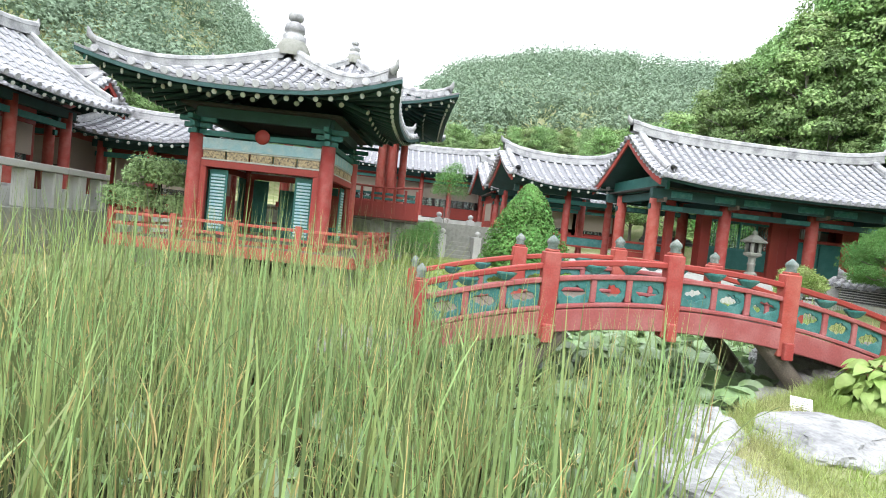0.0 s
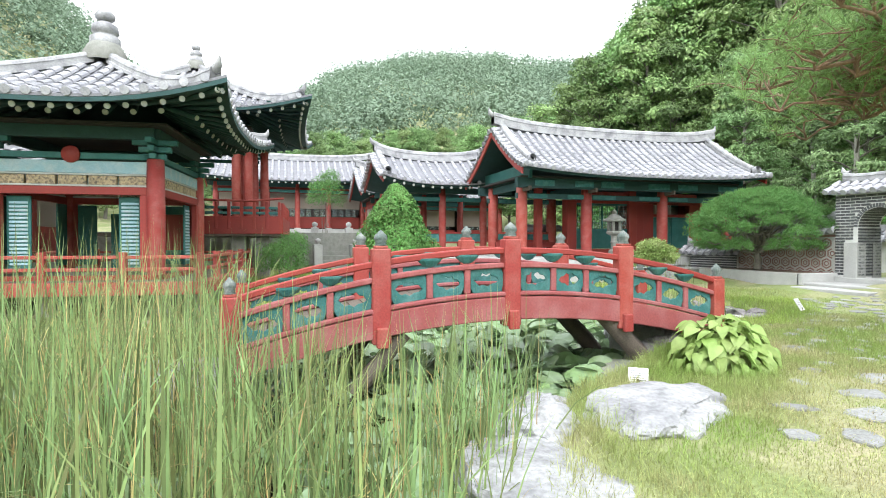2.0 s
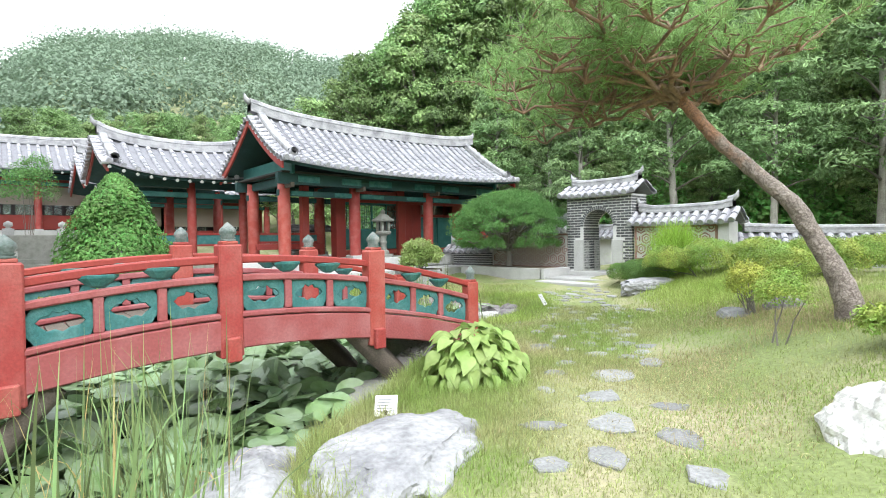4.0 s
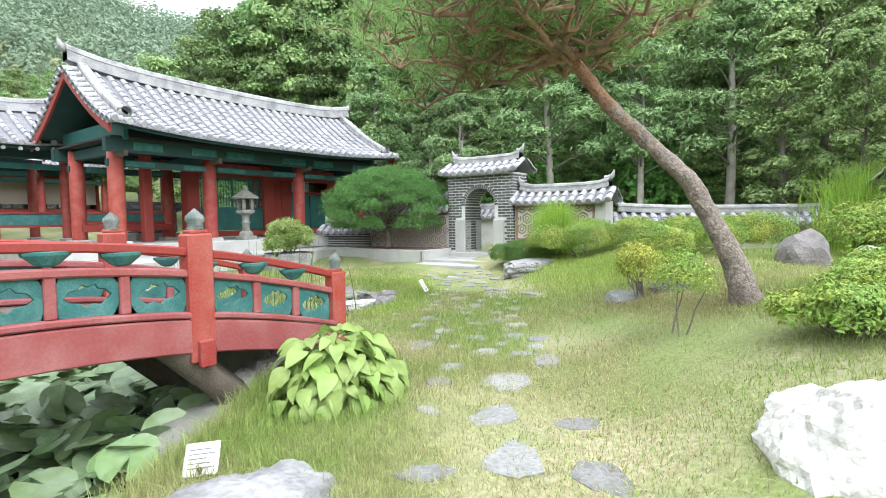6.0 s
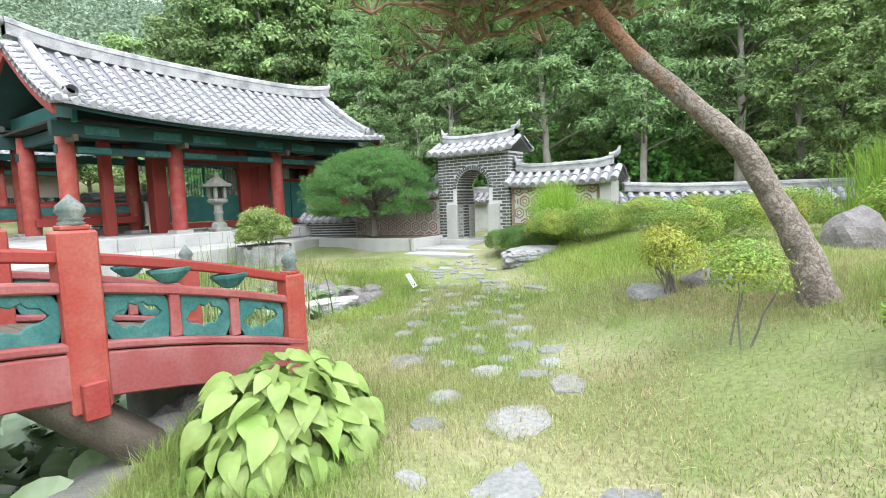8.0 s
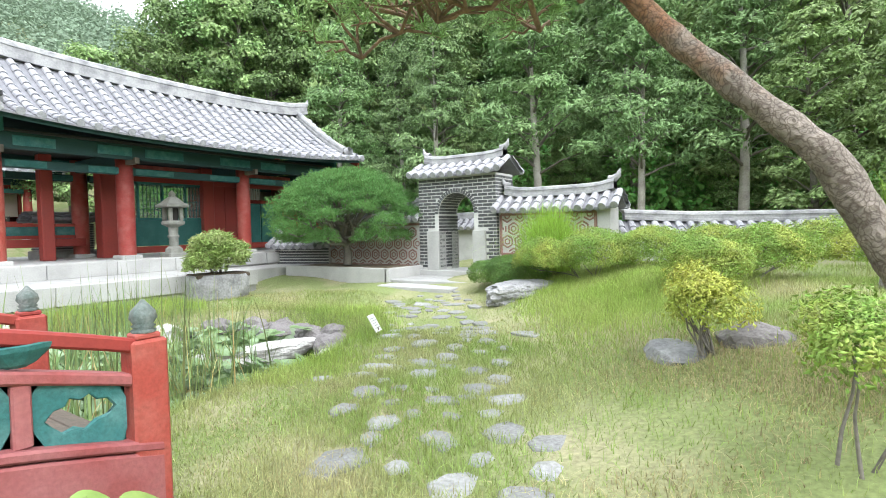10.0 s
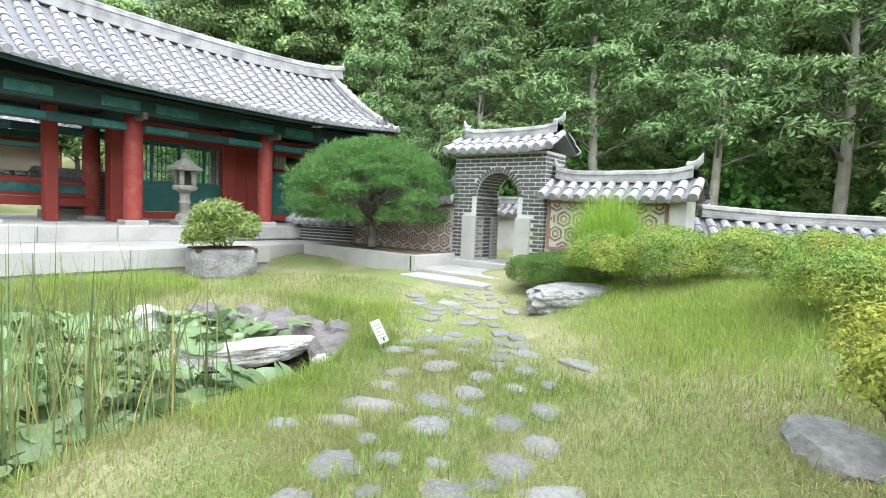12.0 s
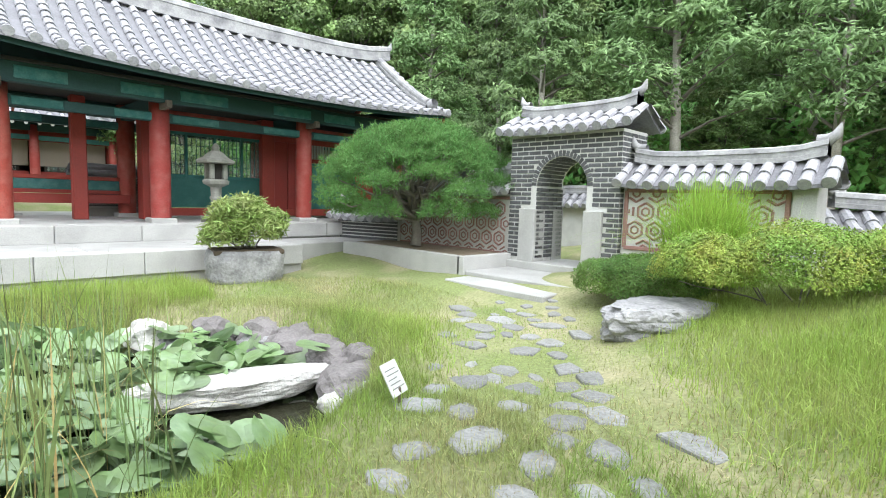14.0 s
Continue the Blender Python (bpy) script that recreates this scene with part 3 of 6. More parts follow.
def pyramid_roof(parent, h, z_apex, z_eave, lift, pitch=0.3, tiles=9, corner=0.0):
    """Tiled pavilion roof with four upturned corners, in its own axes."""
    def z_at(s, d):
        f = d / h
        return z_apex + (z_eave - z_apex) * (1 - (1 - f) ** 1.35) + lift * (abs(s) / h) ** 2.6 * f ** 2
    for q in range(4):
        R = np.array(Matrix.Rotation(radians(90 * q), 3, 'Z'))
        def P(s, d):
            bulge = 1 + 0.07 * (abs(s) / h) ** 3 * (d / h)
            return R @ np.array((s * bulge, -d * bulge, z_at(s, d)))
        S = lambda u, v: P((2 * u - 1) * h * (0.02 + .98 * v), h * (0.02 + .98 * v))
        sheet("roof_bed", S, 15, 9, TILEBED, parent, 0.0, 0.05)
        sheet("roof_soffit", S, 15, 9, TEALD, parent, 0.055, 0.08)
        n = int(2 * h / pitch)
        for k in range(n + 1):
            s = -h + 2 * h * (k + .0) / n
            d0 = max(abs(s) + .04, .25)
            if h - d0 > .25:
                m = max(2, int(round(tiles * (h - d0) / h)))
                p, (x, y, z) = tile_row([P(s, d) + (0, 0, .01) for d in np.linspace(d0, h, 7)], m, 0.085, TILE, parent)
                aim(ob := new("eave_tile", EAVE_DISC), p + z * .03, x, y, z)
                ob.parent = parent
            a, b = P(s * .62, h * .6) - (0, 0, .26), P(s * .97, h * .95) - (0, 0, .2)
            tube("rafter", [a, b], [.05, .045], TEALD, parent, seg=6)
            x, y, z = frame_of(a, b)
            aim(ob := new("rafter_end", RAFTER_DISC), b + x * .012, x, y, z)
            ob.parent = parent
        # lower row of stout rafters
        for s in np.linspace(-.62, .62, 9) * h:
            a, b = P(s * .8, h * .45) - (0, 0, .36), P(s, h * .78) - (0, 0, .34)
            tube("rafter", [a, b], [.065, .06], TEALD, parent, seg=7)
            x, y, z = frame_of(a, b)
            aim(ob := new("rafter_end", RAFTER_DISC), b + x * .012, x, y, z)
            ob.parent = parent
        hip = [P(d, d) + (0, 0, .02) for d in np.linspace(.2, h * .94, 9)]
        ridge("hip_ridge", hip, 0.12, 0.26, parent)
        finial_tip(parent, hip[-1] + (0, 0, .2), R @ np.array((1, -1, 0.0)), .26)
        tube("corner_rafter", [P(h * .4, h * .4) - (0, 0, .4), P(h * .97, h * .97) - (0, 0, .16)], [.1, .08], TEAL, parent, seg=6)


def column(parent, x, y, z0, z1, r=0.15, plinth=True):
    if plinth:
        part("plinth", add_box(bmesh.new(), x - r * 1.25, x + r * 1.25, y - r * 1.25, y + r * 1.25, z0 - .02, z0 + .1, .02), STONE, parent, "pale granite plinth")
        z0 += .1
    c = lathe("column", [(r * .98, z0), (r * 1.02, (z0 + z1) / 2), (r * .94, z1), (0, z1)], REDWORN, parent, "", 14, pose(x, y, 0))
    return c


def square_post(parent, x, y, z0, z1, w=0.14):
    return box("post", x - w, x + w, y - w, y + w, z0, z1, RED, parent, "", .02)


# ---- main hall ----
HALL = empty("main_hall", pose(12.9, 20.75, 0), "red timber hall with grey tiled gable roof on granite terrace", "hall")
gable_roof(HALL, 4.85, -2.6, 2.9, 5.42, 3.7, 0.2, 0.32, 11, whole=9, rise=.14, rafters=False)
HX = [-4.29, -1.8, 1.4, 4.4]
for x in HX:
    for y in (-1.2, 1.3):
        column(HALL, x, y, 0.98, 3.55, 0.19)
    box("bracket", x - .05, x + .05, -1.85, -1.2, 3.2, 3.34, WOOD, HALL, "pale ochre beam end")
for x, w in ((-2.9, .13), (-1.58, .2), (1.15, .18)):
    square_post(HALL, x, .3, .98, 3.5, w)
for y in (-1.2, 1.3):
    ye = y - .45 if y < 0 else y + .45
    box("eave_beam", -4.7, 4.75, ye - .1, ye + .1, 3.3, 3.62, TEALD, HALL)
    box("tie_beam", -4.5, 4.6, y - .07, y + .07, 2.98, 3.16, TEALD, HALL)
    for a, b in zip(HX, HX[1:]):
        for f in (.02, .62):
            w = (b - a) * .36
            box("painted_board", a + .16 + (b - a) * f, a + .16 + (b - a) * f + w * .8, ye - .125, ye - .1, 3.36, 3.56, TEALW, HALL, "teal board with faded painted pattern")
            box("painted_board", a + .16 + (b - a) * f, a + .16 + (b - a) * f + w * .8, y - .09, y - .07, 3.0, 3.14, TEALW, HALL, "teal board with faded painted pattern")
for x in (-4.29, 4.4):
    box("tie_beam", x - .08, x + .08, -1.2, 1.3, 3.3, 3.55, TEALD, HALL)
    box("gable_board", x - .05, x + .05, -1.9, 2.0, 3.6, 4.1, TEAL, HALL)
# near-black sheet stands for the shade under the hall roof
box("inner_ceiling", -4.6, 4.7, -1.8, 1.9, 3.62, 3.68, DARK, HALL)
for x in (-1.8, 1.4):
    box("roof_beam", x - .12, x + .12, -1.2, 1.3, 3.2, 3.5, TEALD, HALL)
# glazed bay between the second and third columns: teal panels, lattice windows and red boards
yw = .3
box("lower_panel", -1.75, 1.2, yw - .03, yw + .03, 1.25, 1.95, TEAL, HALL, "teal painted panel")
box("sill_beam", -1.6, 4.6, yw - .07, yw + .07, 1.06, 1.24, RED, HALL, "red sill beam")
box("head_beam", -1.6, 4.6, yw - .07, yw + .07, 3.0, 3.2, RED, HALL, "red head beam")
box("transom", -1.6, 4.6, yw - .05, yw + .05, 3.2, 3.45, REDWORN, HALL)
for k in range(4):
    x0 = -1.5 + k * .66
    wdw = box("window_frame", x0, x0 + .06, yw - .05, yw + .05, 1.95, 3.0, TEAL, HALL)
    box("window_rail", x0 + .06, x0 + .66, yw - .04, yw + .04, 1.95, 2.02, TEAL, HALL)
    box("window_rail", x0 + .06, x0 + .66, yw - .04, yw + .04, 2.93, 3.0, TEAL, HALL)
    g = box("glass_pane", x0 + .06, x0 + .66, yw - .004, yw + .004, 2.02, 2.93, GLASS, HALL, bevel=0)
    for j in range(1, 6):
        box("lattice_bar", x0 + .06 + j * .1 - .006, x0 + .06 + j * .1 + .006, yw - .03, yw - .014, 2.02, 2.93, TEALD, HALL, bevel=0)
    for z in (2.25, 2.48, 2.7):
        box("lattice_bar", x0 + .06, x0 + .66, yw - .028, yw - .016, z - .006, z + .006, TEALD, HALL, bevel=0)
box("red_board", 1.14, 1.75, yw - .05, yw + .05, 1.24, 3.0, RED, HALL, "plain red board wall")
box("red_board", 1.76, 2.2, yw - .05, yw + .05, 1.24, 3.0, RED, HALL, "plain red board wall")
box("door_leaf", 2.2, 3.05, yw - .04, yw + .03, 1.24, 2.5, TEAL, HALL, "teal door leaf")
box("red_board", 2.2, 4.6, yw - .05, yw + .05, 2.52, 2.62, RED, HALL)
for j in range(9):
    box("vent_bar", 2.3 + j * .09, 2.34 + j * .09, yw - .03, yw + .0, 2.62, 3.0, CREAM, HALL, "cream vent bar", bevel=0)
box("door_leaf", 3.1, 3.95, yw - .04, yw + .03, 1.24, 2.5, TEAL, HALL, "teal door leaf")
box("red_board", 3.95, 4.6, yw - .05, yw + .05, 1.24, 3.0, RED, HALL)
box("side_wall", 4.5, 4.6, .3, 1.3, 1.0, 3.5, RED, HALL, "red board side wall")
box("back_wall", 1.7, 4.6, 1.22, 1.3, 1.0, 3.5, BUFF, HALL, "buff plaster back wall")
# rail along the back of the open bay
for z, m in ((1.55, RED), (1.85, RED)):
    box("rail", -4.3, -1.8, 1.2, 1.3, z - .04, z + .04, m, HALL)
box("rail_panel", -4.3, -1.8, 1.22, 1.28, 1.59, 1.81, TEALW, HALL, "teal rail panel")
box("floor_edge", -4.3, -1.8, 1.0, 1.4, 1.3, 1.5, RED, HALL, "red floor beam")
box("floor_slab", -4.6, 4.7, -1.6, 1.8, .9, .985, STONE, HALL, "pale granite hall floor")
# brick flue under a little tiled lid, inside the open bay
FLUE = empty("brick_flue", pose(11.0, 22.9, 0.965) @ Matrix.Diagonal((1.9, 1.3, 1, 1)), "squat white-jointed grey brick flue with dark lid", "flue")
box("core", -.32, .32, -.24, .24, 0, .95, MORTAR, FLUE)
box("base", -.37, .37, -.29, .29, 0, .22, STONE, FLUE, "granite base")
for k in range(11):
    box("brick", -.335, .335, -.255, .255, .25 + k * .064, .29 + k * .064, BRICK, FLUE, bevel=.003)
for y in np.linspace(-.36, .36, 7):
    tube("lid_tile", [(-.45, y, 1.0 + .2 * (1 - (y / .4) ** 2)), (.45, y, 1.0 + .2 * (1 - (y / .4) ** 2))], .07, TILEBED, FLUE, "dark lid tile", 8)

# ---- terrace ----
T1 = box("terrace_upper", 6.6, 18.6, 19.0, 26, .1, .965, STONE, None, bevel=.015)
tagged(T1, "pale granite terrace with dressed kerb edge", "terrace", kind="structure")
for k in range(9):
    box("kerb_stone", 6.6 + k * 1.33, 6.6 + k * 1.33 + 1.322, 18.93, 19.25, .66, .975, STONE, T1, bevel=.012)
T2 = box("terrace_lower", 6.0, 12.9, 17.15, 19.0, .0, .655, STONE, None, bevel=.015)
tagged(T2, "lower granite step of the terrace beside the pond", "terrace", kind="structure")
for k in range(5):
    box("kerb_stone", 6.0 + k * 1.38, 6.0 + k * 1.38 + 1.372, 17.08, 17.4, .3, .665, STONE, T2, bevel=.012)
for k in range(4):
    box("paving_slab", 6.05 + k * 1.7, 6.05 + k * 1.7 + 1.69, 17.42, 18.92, .62, .668, STONE, T2, bevel=.008)
T3 = box("terrace_step", 12.92, 15.4, 17.75, 19.0, .1, .62, STONE, None, bevel=.015)
tagged(T3, "granite step slab before the hall", "step", kind="structure")


# ---- pavilions ----
def pavilion(m, label, h_col, z_floor, z_top, h_eave, z_eave, z_apex, lift, fin=1.0, lattice=True):
    E = empty("pavilion", m, label, "pavilion")
    pyramid_roof(E, h_eave, z_apex, z_eave, lift)
    f = fin
    lathe("finial_base", [(.42 * f, z_apex - .05), (.44 * f, z_apex + .12 * f), (.34 * f, z_apex + .32 * f), (.3 * f, z_apex + .36 * f)], OLDSTONE, E, "carved finial base", 12)
    lathe("finial_bowl", [(.3 * f, z_apex + .36 * f), (.3 * f, z_apex + .5 * f), (.2 * f, z_apex + .58 * f), (.27 * f, z_apex + .62 * f), (.25 * f, z_apex + .78 * f), (.12 * f, z_apex + .86 * f)], PLASTER, E, "grey finial bowl", 14)
    lathe("finial_ball", [(.1 * f, z_apex + .86 * f), (.19 * f, z_apex + .93 * f), (.2 * f, z_apex + 1.02 * f), (.13 * f, z_apex + 1.12 * f), (0, z_apex + 1.16 * f)], PLASTER, E, "grey finial ball", 14)
    c = h_col
    for sx in (-1, 1):
        for sy in (-1, 1):
            column(E, sx * c, sy * c, z_floor, z_top, .17, False)
            for k, (dz, w) in enumerate(((.02, .2), (.16, .3), (.3, .42))):
                box("bracket", sx * c - w, sx * c + w, sy * c - .06, sy * c + .06, z_top + dz - .02, z_top + dz + .09, TEALW if k % 2 else TEAL, E)
                box("bracket", sx * c - .06, sx * c + .06, sy * c - w, sy * c + w, z_top + dz - .02, z_top + dz + .09, TEALW if k % 2 else TEAL, E)
    for q in range(4):
        R = Matrix.Rotation(radians(90 * q), 4, 'Z')
        b = lambda n, x0, x1, y0, y1, z0, z1, mt, lb="": box(n, x0, x1, y0, y1, z0, z1, mt, E, lb, .006, R)
        b("tie_beam", -c, c, -c - .08, -c + .08, z_top + .38, z_top + .62, TEALD)
        b("tie_beam", -c, c, -c - .06, -c + .06, z_top - .02, z_top + .1, TEAL)
        if lattice:
            b("name_board", -c + .15, c - .15, -c - .05, -c + .05, z_top - .3, z_top - .06, BLUEG, "weathered pale blue beam board")
            b("panel_rail", -c + .15, c - .15, -c - .05, -c + .05, z_top - .34, z_top - .305, CREAM)
            for k in range(5):
                w = (2 * c - .3) / 5
                b("carved_panel", -c + .17 + k * w, -c + .13 + (k + 1) * w, -c - .03, -c + .03, z_top - .52, z_top - .345, GOLD, "gilt carved panel on dark ground")
            b("panel_rail", -c + .15, c - .15, -c - .05, -c + .05, z_top - .56, z_top - .525, CREAM)
            b("lintel", -c + .15, c - .15, -c - .07, -c + .07, z_top - .72, z_top - .565, RED)
            for s in (-1, 1):
                x0, x1 = sorted((s * (c - .15), s * (c - .28)))
                b("jamb", x0, x1, -c - .06, -c + .06, z_floor + .05, z_top - .72, RED)
                x0, x1 = sorted((s * (c - .3), s * (c - .72)))
                b("shutter", x0, x1, -c + .1, -c + .14, z_floor + .1, z_top - .75, TEAL, "teal slatted shutter")
                for z in np.arange(z_floor + .2, z_top - .9, .075):
                    b("slat", x0 + .05, x1 - .05, -c + .08, -c + .105, z, z + .045, BLUEG)
        b("floor_beam", -c - .2, c + .2, -c - .2, -c - .05, z_floor - .2, z_floor, RED)
    lathe("drum_boss", [(0, 0), (.16, 0), (.17, .05), (.16, .08), (0, .08)], RED, E, "red round boss", 14, pose(0, -c - .02, z_top + .06, 90, 0, 0))
    box("floor_deck", -c - .1, c + .1, -c - .1, c + .1, z_floor - .1, z_floor, WOOD, E)
    # shade below the pavilion roof, given as a near-black sheet
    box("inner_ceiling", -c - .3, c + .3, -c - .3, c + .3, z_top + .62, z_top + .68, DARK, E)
    return E


PAV = pavilion(pose(-2.85, 16.95, 0, 0, 0, -6), "square red pavilion with upturned grey tiled roof and stone finial", 1.5, .85, 3.16, 3.0, 4.02, 5.55, .42)
for q in range(4):
    R = Matrix.Rotation(radians(90 * q), 4, 'Z')
    for z in (.98, 1.2):
        box("deck_rail", -2.6, 2.6, -2.64, -2.56, z, z + .06, REDWORN, PAV, m=R)
    for x in np.linspace(-2.6, 2.6, 5):
        box("rail_post", x - .06, x + .06, -2.66, -2.54, .7, 1.32, REDWORN, PAV, m=R)
    box("deck_edge", -2.75, 2.75, -2.75, -2.5, .55, .78, REDWORN, PAV, m=R)
    for x in (-1.9, 0, 1.9):
        box("pile", x - .12, x + .12, -2.4, -2.16, -.9, .56, OLDSTONE, PAV, "stone pile in the water", m=R)
box("deck", -2.6, 2.6, -2.6, 2.6, .68, .76, WOOD, PAV)
box("inner_screen", -.4, .35, 1.2, 1.26, .86, 2.2, TEAL, PAV, "teal inner screen")
box("inner_wall", .4, 1.35, 1.3, 1.36, 1.3, 2.2, RED, PAV, "red inner board")

PAV2 = pavilion(pose(-1.95, 23.4, 0, 0, 0, -3), "raised red pavilion with upturned grey roof over balcony", 1.7, 1.95, 4.55, 3.65, 5.35, 7.5, .5, .75, False)
# balcony with teal-panelled red rail
for k in range(8):
    x = .4 + k * .36
    box("baluster", x - .04, x + .04, -3.06, -2.96, 1.9, 2.72, RED, PAV2)
    if k < 7:
        box("rail_panel", x + .05, x + .31, -3.03, -2.99, 2.34, 2.42, TEALW, PAV2, "teal pierced rail panel")
        box("rail_panel", x + .05, x + .31, -3.03, -2.99, 2.5, 2.58, TEALW, PAV2, "teal pierced rail panel")
box("skirt_board", .3, 3.0, -3.05, -2.97, 1.75, 2.28, RED, PAV2)
tube("hand_rail", [(.2, -3.0, 2.78), (2.0, -3.0, 2.74), (3.05, -3.0, 2.84)], .035, REDWORN, PAV2)
for y in np.linspace(-2.6, 1.2, 8):
    box("baluster", 2.95, 3.03, y - .04, y + .04, 1.9, 2.72, RED, PAV2)
box("skirt_board", 2.95, 3.03, -3.0, 1.5, 1.75, 2.28, RED, PAV2)
box("balcony_floor", -2.4, 3.0, -3.0, 2.2, 1.68, 1.76, WOOD, PAV2)
for x, y in ((1.7, -2.5), (2.4, -2.5), (-.9, -2.4), (1.4, 1.0), (-1.6, 1.5)):
    box("pillar", x - .2, x + .2, y - .2, y + .2, -.2, 1.68, OLDSTONE, PAV2, "white concrete pillar")
for x in (1.6, 1.95):
    column(PAV2, x, -2.3, 1.78, 4.75, .14, False)
    column(PAV2, x + .3, -.2, 1.78, 4.75, .14, False)


# ---- other wings of the court ----
def wing(m, label, half, depth, z0, z_eave, z_ridge, cols, lift=.3, walls=True, posts_only=False):
    E = empty("court_wing", m, label, "building")
    gable_roof(E, half, -depth, depth, z_ridge, z_eave, lift, 0.36, 8, rafters=True)
    for x in cols:
        for y in (-depth * .6, depth * .6):
            column(E, x, y, z0, z_eave - .1, .15)
    for y in (-depth * .6, depth * .6):
        box("eave_beam", min(cols) - .3, max(cols) + .3, y - .1, y + .1, z_eave - .3, z_eave - .05, TEALD, E)
        box("tie_beam", min(cols) - .2, max(cols) + .2, y - .07, y + .07, z_eave - .62, z_eave - .45, TEAL, E)
    if walls:
        yw = -depth * .3
        for a, b in zip(cols, cols[1:]):
            box("wall_panel", a + .1, b - .1, yw - .04, yw + .04, z_eave - 1.5, z_eave - .6, BUFF, E, "buff plaster panel")
            box("lower_wall", a + .1, b - .1, yw - .04, yw + .04, z0 + .1, z0 + .8, RED, E, "red lower board")
            c = (a + b) / 2
            for s in (-.42, .42):
                box("window_pane", c + s - .34, c + s + .34, yw - .02, yw + .02, z0 + .82, z_eave - 1.5, GLASS, E, bevel=0)
                for w in (-.38, 0, .38):
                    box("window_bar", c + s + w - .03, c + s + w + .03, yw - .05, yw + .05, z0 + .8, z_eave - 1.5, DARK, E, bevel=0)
            # near-black so that the room behind the glass looks unlit
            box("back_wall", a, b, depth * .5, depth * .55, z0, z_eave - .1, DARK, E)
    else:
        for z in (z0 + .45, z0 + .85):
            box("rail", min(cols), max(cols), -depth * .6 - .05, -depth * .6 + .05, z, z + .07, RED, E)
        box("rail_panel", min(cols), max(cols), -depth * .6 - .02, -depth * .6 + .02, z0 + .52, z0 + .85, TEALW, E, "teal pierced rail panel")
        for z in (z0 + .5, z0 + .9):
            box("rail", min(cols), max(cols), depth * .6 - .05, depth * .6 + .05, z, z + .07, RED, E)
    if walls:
        # sheet coloured near-black as the shade overhead in the wing
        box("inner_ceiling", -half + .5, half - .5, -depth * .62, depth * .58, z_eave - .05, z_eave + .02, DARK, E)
        box("frieze", min(cols), max(cols), yw - .05, yw + .05, z_eave - .6, z_eave - .05, RED, E, "red frieze board")
    for x in (min(cols), max(cols)) if walls else ():
        box("end_wall", x - .06, x + .06, -depth * .3, depth * .55, z0, z_eave + .2, RED, E, "red board end wall")
        box("end_panel", x - .075, x + .075, -depth * .2, depth * .45, z0 + 1.0, z_eave - .5, BUFF, E, "buff plaster panel")
    box("plinth_base", -half + .3, half - .3, -depth * .85, depth * .8, -.3, z0 + .02, STONE, E, "granite base")
    return E


wing(pose(7.1, 25.6, 0), "open red gallery wing with grey tiled roof", 2.5, 2.5, 1.0, 3.8, 5.05, [-1.9, .1, 1.9], walls=False)
wing(pose(1.4, 37.4, 0), "red windowed wing across the court under grey tiles", 5.2, 2.9, 2.25, 5.05, 6.6, [-4.2, -1.4, .3, 2.1, 4.2])
wing(pose(-11.7, 16.6, 0, 0, 0, 90), "red and buff hall with grey tiled roof", 4.5, 3.0, 1.5, 4.0, 6.0, [-3.4, -1.1, 1.1, 3.4])
wing(pose(-8.2, 23.4, 0, 0, 0, -8), "low red lean-to hall with grey tiles", 2.6, 2.0, 1.0, 3.5, 4.4, [-1.8, 0, 1.8])
wing(pose(-13.6, 22.6, 0), "red and buff side hall with grey tiled roof", 3.4, 2.6, 1.3, 3.9, 5.4, [-2.6, 0, 2.6])
wing(pose(9.3, 33.0, 0), "red rear hall seen past the open gallery", 4.5, 2.6, 1.4, 3.9, 5.4, [-3.6, -1.2, 1.2, 3.6])

# ---- court stairs with stone newels ----
ST = empty("stone_stairs", pose(3.0, 25.0, 0.4), "weathered granite steps between low newel walls", "stairs")
for k in range(8):
    box("step", -.6, .6, k * .3, k * .3 + .34, k * .18 - .1, k * .18 + .18, OLDSTONE, ST)
for s in (-1, 1):
    box("side_wall", s * .75 - .14, s * .75 + .14, -.1, 2.5, -.4, 1.0, STONE, ST)
    for y, z in ((-.05, 1.0), (2.4, 1.75)):
        box("newel", s * .75 - .16, s * .75 + .16, y - .16, y + .16, -.3, z, STONE, ST)
        lathe("newel_ball", [(.1, z), (.06, z + .04), (.13, z + .1), (.12, z + .2), (0, z + .27)], STONE, ST, seg=12, m=pose(s * .75, y, 0))
BAL = empty("stone_balustrade", pose(-7.9, 16.2, 0, 0, 0, 90), "weathered granite balustrade wall", "balustrade")
box("base_wall", -4, 2.2, -.25, .25, -.5, 1.1, OLDSTONE, BAL)
box("top_rail", -4, 2.2, -.18, .18, 1.95, 2.1, STONE, BAL)
for x in np.linspace(-3.8, 2.0, 7):
    box("baluster", x - .16, x + .16, -.15, .15, 1.1, 1.95, STONE, BAL, bevel=.03)
tagged(box("court_paving", -14, 5.5, 26, 44, .5, 1.9, OLDSTONE), "granite court platform", "paving", kind="structure")


# ---- bridge ----
BR = empty("arched_bridge", pose(0, 0, 0), "red arched footbridge with teal pierced panels", "bridge")
BX0, BX1, BC = 0.45, 6.38, 3.5


def arch_z(x):
    return -0.052 * (x - BC) ** 2


